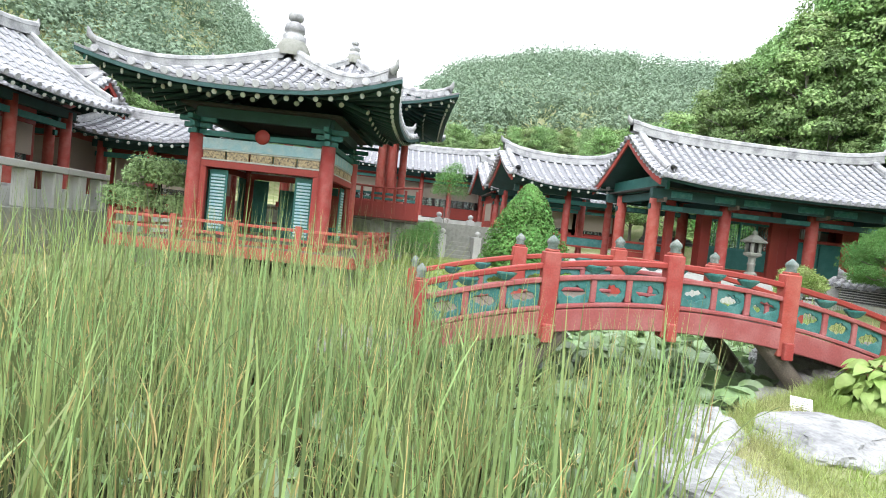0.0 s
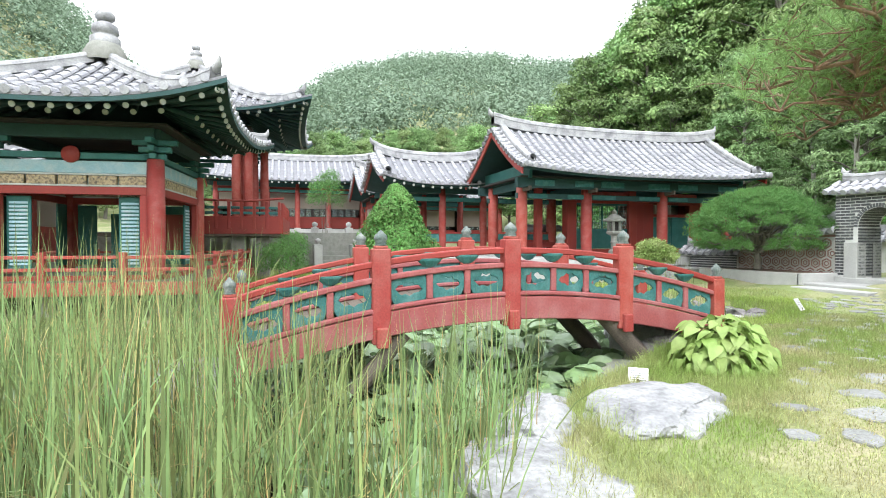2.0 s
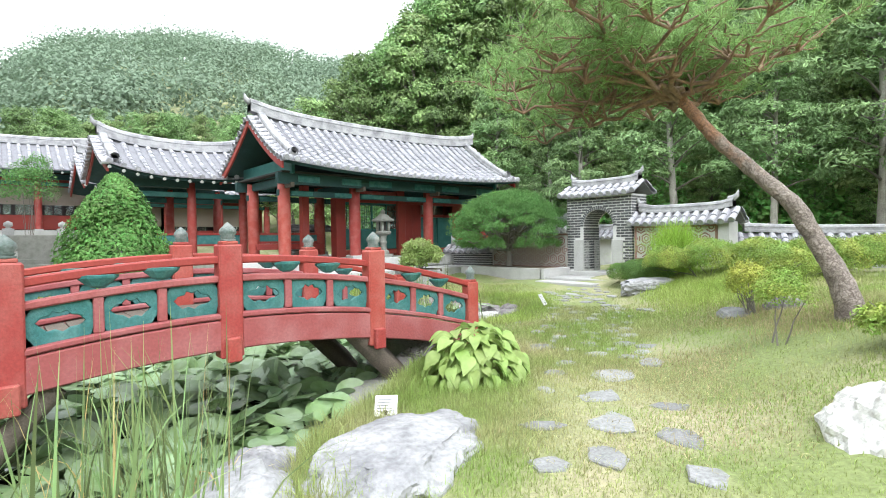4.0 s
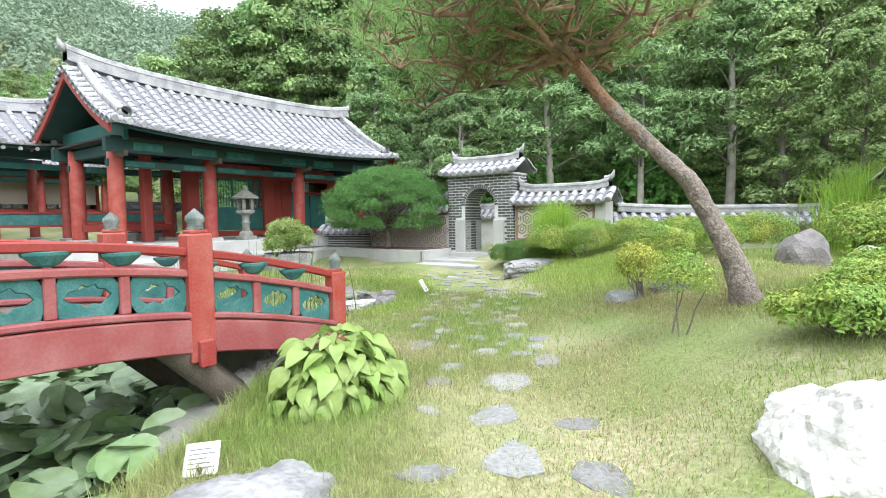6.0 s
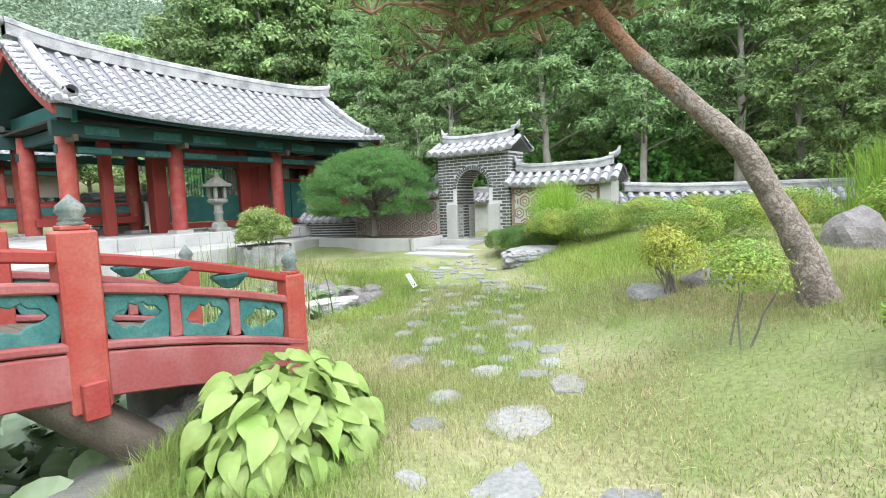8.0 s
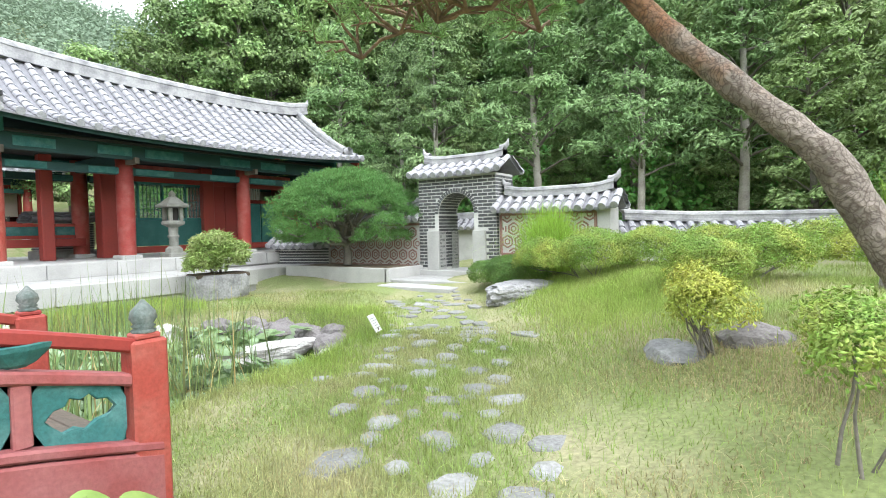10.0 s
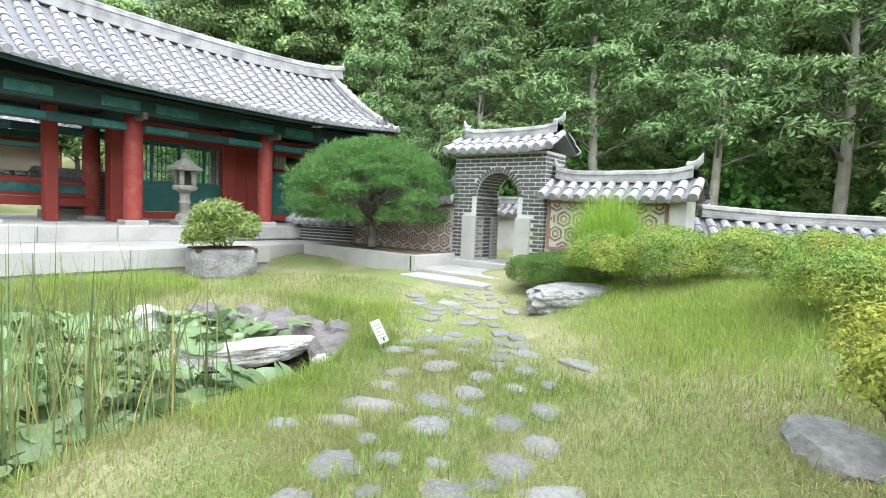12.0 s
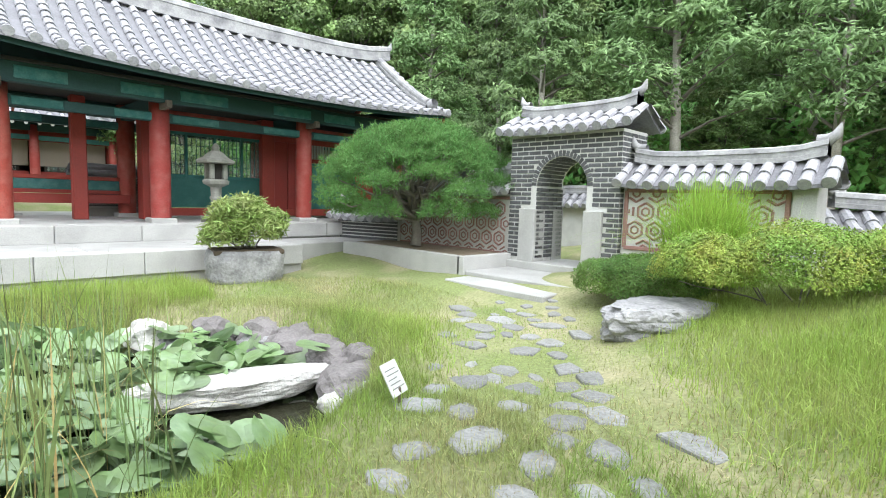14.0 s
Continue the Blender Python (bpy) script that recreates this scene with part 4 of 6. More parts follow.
def arch_bar(name, y0, y1, lo, hi, material, x0=BX0, x1=BX1, n=25, label="", chamfer=0.012):
    """A bar bent along the bridge's arch, between two heights above its crown line."""
    xs = np.linspace(x0, x1, n)
    prof = [(y0 + chamfer, lo), (y1 - chamfer, lo), (y1, lo + chamfer), (y1, hi - chamfer), (y1 - chamfer, hi), (y0 + chamfer, hi), (y0, hi - chamfer), (y0, lo + chamfer)]
    k = len(prof)
    v = np.concatenate([[(x, y, z + arch_z(x)) for y, z in prof] for x in xs])
    i, j = np.meshgrid(np.arange(n - 1), np.arange(k), indexing="ij")
    f = np.stack([i * k + j, i * k + (j + 1) % k, (i + 1) * k + (j + 1) % k, (i + 1) * k + j], -1).reshape(-1, 4)
    m = (n - 1) * k
    caps = [[0, 1, 2, 7], [2, 3, 6, 7], [3, 4, 5, 6], [m, m + 1, m + 2, m + 7], [m + 2, m + 3, m + 6, m + 7], [m + 3, m + 4, m + 5, m + 6]]
    return array_part(name, v, np.concatenate([f, caps]), material, BR, label)


CLOUD = [(.95, .05), (.72, .42), (.42, .5), (.3, .78), (.0, .62), (-.25, .8), (-.45, .5), (-.75, .42), (-.98, .0), (-.7, -.35), (-.4, -.42), (-.1, -.7), (.2, -.5), (.5, -.62), (.75, -.3)]


def pierced_panel(x0, x1, y, lo, hi, flip):
    """A teal board with a cloud-shaped hole, framed by a paler rim."""
    n = len(CLOUD)
    cx, cz, hw, hh = (x0 + x1) / 2, (lo + hi) / 2, (x1 - x0) * .4, (hi - lo) * .42
    hole = [(cx + flip * a * hw, cz + b * hh) for a, b in CLOUD]
    outer = []
    for a, b in hole:
        dx, dz = a - cx, b - cz
        k = min((x1 - x0) / 2 / max(abs(dx), 1e-6), (hi - lo) / 2 / max(abs(dz), 1e-6))
        outer.append((cx + dx * k, cz + dz * k))
    v, f = [], []
    for yy in (y - .014, y + .014):
        v += [(a, yy, b + arch_z(a)) for a, b in outer] + [(a, yy, b + arch_z(cx)) for a, b in hole]
    for i in range(n):
        j = (i + 1) % n
        f += [[i, j, n + j, n + i], [2 * n + i, 2 * n + j, 3 * n + j, 3 * n + i], [n + i, n + j, 3 * n + j, 3 * n + i]]
    p = array_part("pierced_panel", v, f, TEALW, BR, "teal carved panel with cloud-shaped opening")
    corner = [(x0, lo), (x1, lo), (x1, hi), (x0, hi)]
    cv, cf = [], []
    for q, (a, b) in enumerate(corner):
        near = sorted(range(n), key=lambda i: (outer[i][0] - a) ** 2 + (outer[i][1] - b) ** 2)[:2]
        k = len(cv)
        cv += [(a, y, b + arch_z(a))] + [(outer[i][0], y, outer[i][1] + arch_z(outer[i][0])) for i in near]
        cf.append([k, k + 1, k + 2, k])
    bm = bmesh.new()
    for tri in cf:
        a = [bm.verts.new(cv[i]) for i in tri[:3]]
        bm.faces.new(a)
    bmesh.ops.solidify(bm, geom=bm.faces[:], thickness=.026)
    part("panel_corner", bm, TEALW, BR)
    rim = [(a, y, b + arch_z(cx)) for a, b in hole]
    tube("carved_rim", rim + rim[:2], .009, TEALW, p, "pale carved rim", seg=5)


def lotus_cup(x, y, z):
    """A carved lotus bowl that holds the hand rail."""
    lathe("lotus_support", [(.03, z - .075), (.06, z - .06), (.12, z), (.125, z + .02), (.1, z + .025)], TEALW, BR, "green carved lotus support", 9, pose(x, y, 0) @ Matrix.Diagonal((1.15, .6, 1, 1)), facets=True)


def bridge_post(x, y, top, foot, w=.1, out=-1):
    p = box("post", x - w, x + w, y - w * .8, y + w * .8, foot, top, REDWORN, BR, "worn red bridge post", .014)
    box("shield_board", x - w * .62, x + w * .62, y + out * (w * .8 + .025) - .03, y + out * (w * .8 + .025) + .03, foot - .03, foot + .18, REDWORN, BR, "", .01)
    box("neck", x - w * .7, x + w * .7, y - w * .6, y + w * .6, top, top + .03, REDWORN, p)
    lathe("finial", [(w * .62, top + .03), (w * .68, top + .042), (w * .5, top + .05), (w * .66, top + .062), (w * .52, top + .072), (w * .74, top + .1), (w * .66, top + .135), (w * .3, top + .17), (w * .1, top + .19), (0, top + .195)],
          WEATH, p, "grey-green weathered lotus bud finial", 14, pose(x, y, 0))


WEATH = mat("weathered_finial", (0.095, 0.125, 0.115), 0.8, 0.3, 9, 60, 0.4, (0.24, 0.245, 0.235), 0.8)
PX = [0.45, 1.93, 3.42, 4.92, 6.34]
for y, out in ((9.02, -1), (10.52, 1)):
    arch_bar("girder", y - .07, y + .07, .63, .89, PINK, label="faded red arched girder")
    arch_bar("bottom_rail", y - .075, y + .075, .9, .95, PINK)
    arch_bar("middle_rail", y - .05, y + .05, 1.215, 1.275, PINK)
    arch_bar("hand_rail", y - .045, y + .045, 1.375, 1.445, RED)
    for k, x in enumerate(PX):
        end = k in (0, 4)
        bridge_post(x, y, (1.43 if end else 1.51) + arch_z(x) * (.95 if end else .8) + (.03 if not end else .0), .62 + arch_z(x) - (.06 if not end else .35), .1 if not end else .085, out)
    for a, b in zip(PX, PX[1:]):
        for i in range(3):
            x0, x1 = a + .1 + i * (b - a - .2) / 3, a + .1 + (i + 1) * (b - a - .2) / 3
            pierced_panel(x0 + (.0 if i == 0 else .032), x1 - .032 * (i < 2), y, .95, 1.215, 1 if i % 2 else -1)
            if i < 2:
                box("stile", x1 - .035, x1 + .035, y - .04, y + .04, .95 + arch_z(x1), 1.22 + arch_z(x1), PINK, BR)
                lotus_cup(x1, y, 1.36 + arch_z(x1))
xs = np.linspace(BX0, BX1, 38)
for a, b in zip(xs, xs[1:]):
    c = (a + b) / 2
    box("deck_plank", a + .004 - c, b - .004 - c, 9.0, 10.54, -.02, .02, WOOD, BR, bevel=.004, m=pose(c, 0, .87 + arch_z(c), 0, math.degrees(math.atan(2 * .052 * (c - BC))), 0))
for y in (9.1, 10.4):
    tube("brace", [(4.66, y, .66), (5.3, y - .02, .02), (5.44, y - .03, -.16)], [.125, .135, .135], WOOD, BR, "dark weathered timber brace", 4)
    tube("brace", [(2.2, y, .52), (1.3, y, -.5)], [.085, .1], WOOD, BR, "dark weathered timber brace", 8)
tagged(box("abutment", 5.65, 6.3, 9.15, 10.4, -.8, .33, OLDSTONE, None, bevel=.06), "rough stone bridge abutment", "abutment", kind="structure")
tagged(box("abutment", -.7, .7, 9.1, 10.45, -.9, .12, OLDSTONE, None, bevel=.06), "rough stone bridge abutment", "abutment", kind="structure")


# ---- gate and garden walls ----
GATE = empty("brick_gate", pose(15.44, 13.0, 0.5, 0, 0, -90), "grey brick garden gate with round arch and tiled roof", "gate")
# own axes: x towards the gate's right as one faces it, y into the gate, z up; opening 0.98 wide
GW, GD, GH, AR, SPR = 1.08, 0.85, 2.3, 0.5, 1.4


def gate_body():
    n = 18
    pts = [(-GW, 0), (-AR, 0), (-AR, SPR)] + [(-AR * math.cos(math.pi * k / n), SPR + AR * math.sin(math.pi * k / n)) for k in range(1, n)] + [(AR, SPR), (AR, 0), (GW, 0), (GW, GH), (-GW, GH)]
    bm = bmesh.new()
    vs = [bm.verts.new((x, .012, z)) for x, z in pts]
    face = bm.faces.new(vs)
    r = bmesh.ops.extrude_face_region(bm, geom=[face])
    bmesh.ops.translate(bm, verts=[v for v in r["geom"] if isinstance(v, bmesh.types.BMVert)], vec=(0, GD - .012, 0))
    part("core", bm, MORTAR, GATE, "white mortar joints")


gate_body()
BRICKS = {}


def brick(parent, x0, x1, z0, z1, y, m=None):
    """A brick's face, 12 mm proud of the mortar; alike bricks share one mesh."""
    L = round(x1 - x0, 2)
    if L not in BRICKS:
        bm = add_box(bmesh.new(), -L / 2, L / 2, 0, .03, -.029, .029, .004)
        me = bpy.data.meshes.new("brick")
        bm.to_mesh(me)
        bm.free()
        me.materials.append(BRICK)
        BRICKS[L] = me
    ob = new("brick", BRICKS[L])
    ob.parent = parent
    ob.matrix_basis = (m or Matrix.Identity(4)) @ pose((x0 + x1) / 2, y, (z0 + z1) / 2)


C = 0.08
for k in range(int((GH - .1) / C)):
    z0 = .1 + k * C + .011
    z1 = z0 + .058
    zc = (z0 + z1) / 2
    x = -GW - (.13 if k % 2 else 0)
    while x < GW:
        a, b = max(x + .009, -GW), min(x + .25, GW)
        x += .26
        hole = AR + .11
        lim = 0 if zc > SPR + hole else (hole if zc <= SPR else math.sqrt(max(hole ** 2 - (zc - SPR) ** 2, 0)))
        if zc < 1.03:
            lim = max(lim, .82)
        for p, q in ((a, min(b, -lim)), (max(a, lim), b)) if lim else ((a, b),):
            if q - p > .045:
                brick(GATE, p, q, z0, z1, 0)
    y = .0 - (.13 if k % 2 else 0)
    for s, m in ((1, pose(GW - .012, 0, 0, 0, 0, 90)), (1, pose(-AR + .0, 0, 0, 0, 0, 90))):
        if m.translation.x < 0 and zc > SPR:
            continue
        yy = y
        while yy < GD:
            a, b = max(yy + .009, .02), min(yy + .25, GD)
            yy += .26
            if b - a > .045:
                brick(GATE, a, b, z0, z1, -.02, m)
for k in range(24):
    t = math.pi * (k + .5) / 24
    brick(GATE, -.05, .05, 0, .058, 0, pose(-(AR + .055) * math.cos(t), 0, SPR + (AR + .055) * math.sin(t), 0, math.degrees(t) + 180, 0) @ pose(0, 0, -.029))
for k in range(20):
    t = math.pi * (k + .5) / 20
    c, s = math.cos(t), math.sin(t)
    m = Matrix(((0, -c, s, -(AR - .012) * c), (1, 0, 0, 0), (0, s, c, SPR + (AR - .012) * s), (0, 0, 0, 1)))
    for a, b in ((.03, .27), (.285, .525), (.54, .78)) if k % 2 else ((.03, .14), (.155, .395), (.41, .65), (.665, .81)):
        brick(GATE, a, b, -.029, .029, 0, m)
for s in (-1, 1):
    box("jamb_stone", s * .65 - .17, s * .65 + .17, -.05, .3, .0, 1.0, STONE, GATE, "pale granite jamb stone", .01)
    box("jamb_stone", s * .65 - .17, s * .65 + .17, GD - .3, GD + .04, .0, 1.0, STONE, GATE, "pale granite jamb stone", .01)
box("threshold", -1.2, 1.2, -.12, GD + .1, -.3, .05, STONE, GATE, "granite threshold", .01)


def wall_roof(E, x0, x1, y_mid, z, over=.45, rise=.34, pitch=.235, tip=.24, hook=.05):
    """A small tiled coping with a plastered ridge on a garden wall."""
    half, cx = (x1 - x0) / 2, (x0 + x1) / 2
    for s in (-1, 1):
        S = lambda u, v: np.array((x0 + u * (x1 - x0), y_mid + s * over * v, z + rise * max(1 - v, 0) ** 1.1 + .04 * abs(2 * u - 1) ** 4))
        sheet("coping_bed", S, 9, 4, TILEBED, E, 0, .05)
        n = int((x1 - x0) / pitch)
        for k in range(n + 1):
            u = k / n
            p, (a, b, c) = tile_row([S(u, v) for v in np.linspace(.1, 1.02, 4)], 2, .082, TILE, E)
            aim(ob := new("eave_tile", EAVE_DISC), p + c * .02, a, b, c)
            ob.parent = E
    ridge("ridge", [(x, y_mid, z + rise - .03 + .05 * abs((x - cx) / half) ** 4) for x in np.linspace(x0 + .1, x1 - .1, 9)], .12, .22, E, hook=hook)
    for sgn, x in ((-1, x0 + .12), (1, x1 - .12)):
        finial_tip(E, (x, y_mid, z + rise + .22 + hook * .7), (sgn, 0, 0), tip)


wall_roof(GATE, -1.22, 1.22, GD / 2, 2.32, .6, .34, tip=.22, hook=.04)


def hex_wall(E, x0, x1, z0, z1, y):
    """Raised hexagon tracery in pinkish brick on a pale mortar ground."""
    r = .165
    dx, dz = r * 1.9, r * 1.72
    rows = int((z1 - z0) / dz) + 1
    pieces = []
    for j in range(rows + 1):
        cz = z0 + j * dz
        cx = x0 + (dx / 2 if j % 2 else 0)
        while cx < x1:
            for rad in (r * .82, r * .38):
                ring = [(cx + rad * math.cos(math.pi / 6 + k * math.pi / 3), cz + rad * math.sin(math.pi / 6 + k * math.pi / 3)) for k in range(7)]
                for a, b in zip(ring, ring[1:]):
                    if all(x0 < p[0] < x1 and z0 < p[1] < z1 for p in (a, b)):
                        pieces.append(tube_arrays([(a[0], y, a[1]), (b[0], y, b[1])], .019 if rad > r * .5 else .015, 4))
            cx += dx
    v, f = join_arrays(pieces)
    tagged(array_part("tracery", v, f, PATT, E, "pinkish brick hexagon tracery"), kind="stuff")
    for z in (z0, z1):
        box("border", x0, x1, y - .02, y + .02, z - .03, z + .03, PATT, E)
    for x in (x0, x1):
        box("border", x - .03, x + .03, y - .02, y + .02, z0, z1, PATT, E)


FLANK = empty("flower_wall", pose(15.55, 10.55, 0.4, 0, 0, -90), "patterned garden wall with white end pier and tiled coping", "wall")
box("core", -1.36, .95, .0, .42, -.3, 1.5, MORTAR, FLANK)
hex_wall(FLANK, -1.3, .86, .55, 1.44, -.008)
box("end_pier", .92, 1.18, -.08, .5, -.3, 1.52, STONE, FLANK, "white plastered end pier")
wall_roof(FLANK, -1.36, 1.3, .21, 1.5, .44, .34)
SIDE = empty("flower_wall", pose(15.6, 15.75, 0.5, 0, 0, -90), "low patterned garden wall behind the clipped pine", "wall")
box("core", -1.7, 1.62, .0, .36, -.3, 1.25, MORTAR, SIDE)
hex_wall(SIDE, -1.65, 1.6, .12, 1.18, -.008)
wall_roof(SIDE, -1.75, 1.6, .18, 1.25, .4, .3)
LOW = empty("low_wall", pose(15.2, 18.3, 0.6, 0, 0, -75), "low grey brick wall with dark tile coping", "wall")
box("core", -.8, 1.0, 0, .3, -.2, .5, MORTAR, LOW)
for k in range(6):
    box("brick", -.8, 1.0, -.012, .02, .02 + k * .08, .075 + k * .08, BRICK, LOW, bevel=.003)
wall_roof(LOW, -.9, 1.1, .15, .5, .36, .24, tip=.15)
YARD = empty("garden_wall", pose(18.3, 5.6, 0.75, 0, 0, -62), "long low wall with pale tiled coping", "wall")
box("core", -4.3, 6.5, 0, .35, -1, .55, MORTAR, YARD)
wall_roof(YARD, -4.3, 6.5, .17, .55, .42, .3)
REAR = empty("garden_wall", pose(19.6, 15.6, 0.45, 0, 0, -90), "pale wall with tiled coping beyond the gate", "wall")
box("core", -3, 3, 0, .3, -.4, 1.1, WHITE, REAR)
wall_roof(REAR, -3, 3, .15, 1.1, .42, .34)

SHED = empty("garden_shed", pose(14.6, 2.5, .75, 0, 0, -60), "small pale plastered shed with tiled roof", "shed")
box("wall", -.9, .9, 0, 1.4, -.8, 1.25, BUFF, SHED)
wall_roof(SHED, -1.15, 1.15, .7, 1.25, 1.0, .6)

# ---- paving at the gate, planting bed ----
for k, (x0, x1, z) in enumerate(((14.2, 15.32, .42), (13.6, 14.185, .35))):
    s = tagged(box("gate_step", x0, x1, 11.75 + k * .25, 14.0 - k * .1, z - .3, z, STONE, None, bevel=.015), "pale granite paving slab at the gate", "step", kind="structure")
BED = empty("planting_bed", pose(0, 0, 0), "granite-edged bed of bare earth under clipped pine", "planting bed")
box("kerb", 14.15, 14.3, 14.1, 17.6, .1, .66, STONE, BED)
box("kerb", 14.15, 15.45, 14.0, 14.15, .1, .66, STONE, BED)
bm = add_box(bmesh.new(), 14.3, 15.55, 14.15, 17.6, .2, .63, .0)
part("soil", bm, mat("bare_soil", (.2, .16, .11), .95, .2, 3, 40, .6), BED)


# ---- rocks and stones ----
def rock_mesh(name, sx, sy, sz, seed, material, rough=.28, sub=3, flat=0.0):
    bm = bmesh.new()
    bmesh.ops.create_icosphere(bm, subdivisions=sub, radius=1)
    off = Vector((seed * 7.3, seed * 3.1, seed * 1.7))
    for v in bm.verts:
        c = v.co.copy()
        p = c * (1 + rough * noise.noise(c * 1.1 + off) + rough * .6 * noise.noise(c * 2.7 + off) + rough * .25 * noise.noise(c * 7 + off) + rough * .12 * noise.noise(c * 17 + off))
        q = noise.cell(c * 1.6 + off) * .05 * rough / .28
        p *= 1 + q
        if flat and p.z > flat:
            p.z = flat + (p.z - flat) * .25
        v.co = Vector((p.x * sx, p.y * sy, p.z * sz))
    me = bpy.data.meshes.new(name)
    bm.to_mesh(me)
    bm.free()
    me.materials.append(material)
    return me


def rock(x, y, z, sx, sy, sz, seed, material, label, turn=0, flat=0.0, rough=.23, group=""):
    ob = new("rock", rock_mesh("rock", sx, sy, sz, seed, material, rough, 5 if max(sx, sy) > .4 else 3, flat))
    ob.matrix_basis = pose(x, y, z, 0, 0, turn)
    return tagged(ob, label, "rock", group)


def gz(x, y):
    return float(height(np.array([x]), np.array([y]))[0])


rock(3.95, 7.2, .05, .85, .5, .3, 1, ROCK, "broad flat pale grey rock on the pond bank", 25, .55)
rock(2.95, 7.35, -.12, .55, .42, .34, 2, ROCK, "pale rounded rock at the water's edge", 60)
rock(2.5, 6.5, -.05, .5, .6, .3, 3, ROCK, "pale grey bank rock half in grass", 20, .5)
rock(3.3, 8.05, -.3, .5, .45, .35, 4, ROCK, "grey rock in shallow water", 40)
rock(4.95, 8.78, -.08, .66, .46, .2, 5, OLDSTONE, "flat slab at the pond edge", 35, .4)
rock(5.45, 9.25, -.15, .34, .32, .34, 6, ROCKD, "dark boulder under the bridge end", 0)
rock(5.9, 9.3, -.05, .55, .4, .5, 16, ROCKD, "dark boulder under the bridge end", 50)
rock(6.3, 10.6, -.05, .5, .45, .4, 26, ROCK, "grey boulder beside the bridge", 50)
rock(6.1, 4.85, .14, .74, .5, .5, 7, ROCKW, "large jagged white rock in the lawn", 30, 0, .26)
rock(13.3, 10.3, .42, .75, .42, .3, 8, ROCK, "pale grey boulder on the lawn near the gate", -20, .5)
rock(12.0, 5.3, .88, .38, .34, .4, 9, ROCKD, "upright dark grey rock with pale streaks", 0, 0, .22)
rock(12.9, 4.5, .9, .18, .16, .16, 19, ROCKW, "small white rock beside hedge", 0)
rock(9.8, 7.15, .4, .4, .28, .2, 10, ROCK, "grey blue rock under yellow shrub", 20, .6)
rock(9.9, 6.6, .55, .35, .25, .2, 11, ROCKD, "grey blue rock under yellow shrub", 70)
rock(9.78, 12.82, -.2, .9, .28, .2, 12, ROCKW, "long flat white rock along the water", -15, .4, .2)
r2 = np.random.default_rng(11)
for k in range(30):
    t = r2.uniform(0, 1)
    i = r2.integers(12, 16)
    p = POND[i] * (1 - t) + POND[i + 1] * t
    s = r2.uniform(.1, .3)
    x, y = p + r2.normal(0, .12, 2)
    m, lb = ((ROCKD, "dark brown stone on the pond bank"), (ROCKD, "dark brown stone on the pond bank"), (ROCKW, "small white stone on the bank"), (ROCK, "grey stone on the pond bank"))[r2.integers(0, 4)]
    rock(x, y, -.3 + s * .35, s * 1.3, s, s * .75, 30 + k, m, lb, r2.uniform(0, 180), 0, .3, "stones along the pond bank")
for k, (x, y, s) in enumerate(((10.5, 12.2, .17), (10.75, 12.45, .2), (10.25, 11.95, .14), (10.95, 12.9, .2), (11.05, 13.3, .26), (10.9, 13.7, .3), (10.6, 14.1, .32), (10.2, 14.5, .3))):
    rock(x, y, -.3 + .025 * k, s * 1.0, s * .8, s * .7, 80 + k, ROCKW if k < 3 else ROCKD, "white rounded pond stone" if k < 3 else "dark purplish broken rock", 40 * k, 0, .3, "stones along the pond bank")

for k in range(13):
    rock(6.4 + k * .36 + r2.uniform(-.1, .1), 16.8 + r2.uniform(-.12, .12), .1, r2.uniform(.12, .24), r2.uniform(.1, .18), r2.uniform(.08, .14), 120 + k, (ROCK, ROCKW, ROCKD)[k % 3], ("grey", "pale", "brown")[k % 3] + " stone at the foot of terrace", r2.uniform(0, 180), 0, .25, "stones along the terrace foot")

# ---- stepping stones through the lawn ----
r3 = np.random.default_rng(5)
way = np.array([(4.9, 6.2), (5.9, 7.05), (6.7, 7.5), (7.8, 8.3), (9.3, 9.25), (10.6, 10.15), (11.6, 10.9), (12.6, 11.7), (13.4, 12.5)])
LAID = [(5.9, 6.9, .19), (5.7, 7.36, .1), (5.38, 6.49, .22), (4.87, 6.22, .16), (5.45, 6.0, .17), (4.53, 6.41, .14), (4.97, 6.83, .13), (6.09, 6.4, .16), (4.97, 5.59, .17), (6.6, 7.22, .23),
        (6.73, 7.87, .15), (7.87, 8.32, .17), (6.27, 7.69, .12), (8.83, 8.3, .18), (8.45, 8.75, .16), (7.37, 7.89, .17), (9.43, 9.62, .17), (9.0, 9.32, .21), (8.63, 9.7, .14), (8.34, 9.95, .12),
        (10.91, 9.02, .2), (9.89, 8.9, .17), (10.98, 9.66, .17), (10.11, 9.29, .12), (11.1, 10.49, .17), (11.96, 10.55, .18), (12.0, 11.15, .17), (11.66, 11.55, .18), (12.67, 11.97, .2), (10.29, 10.37, .13)]
taken = []
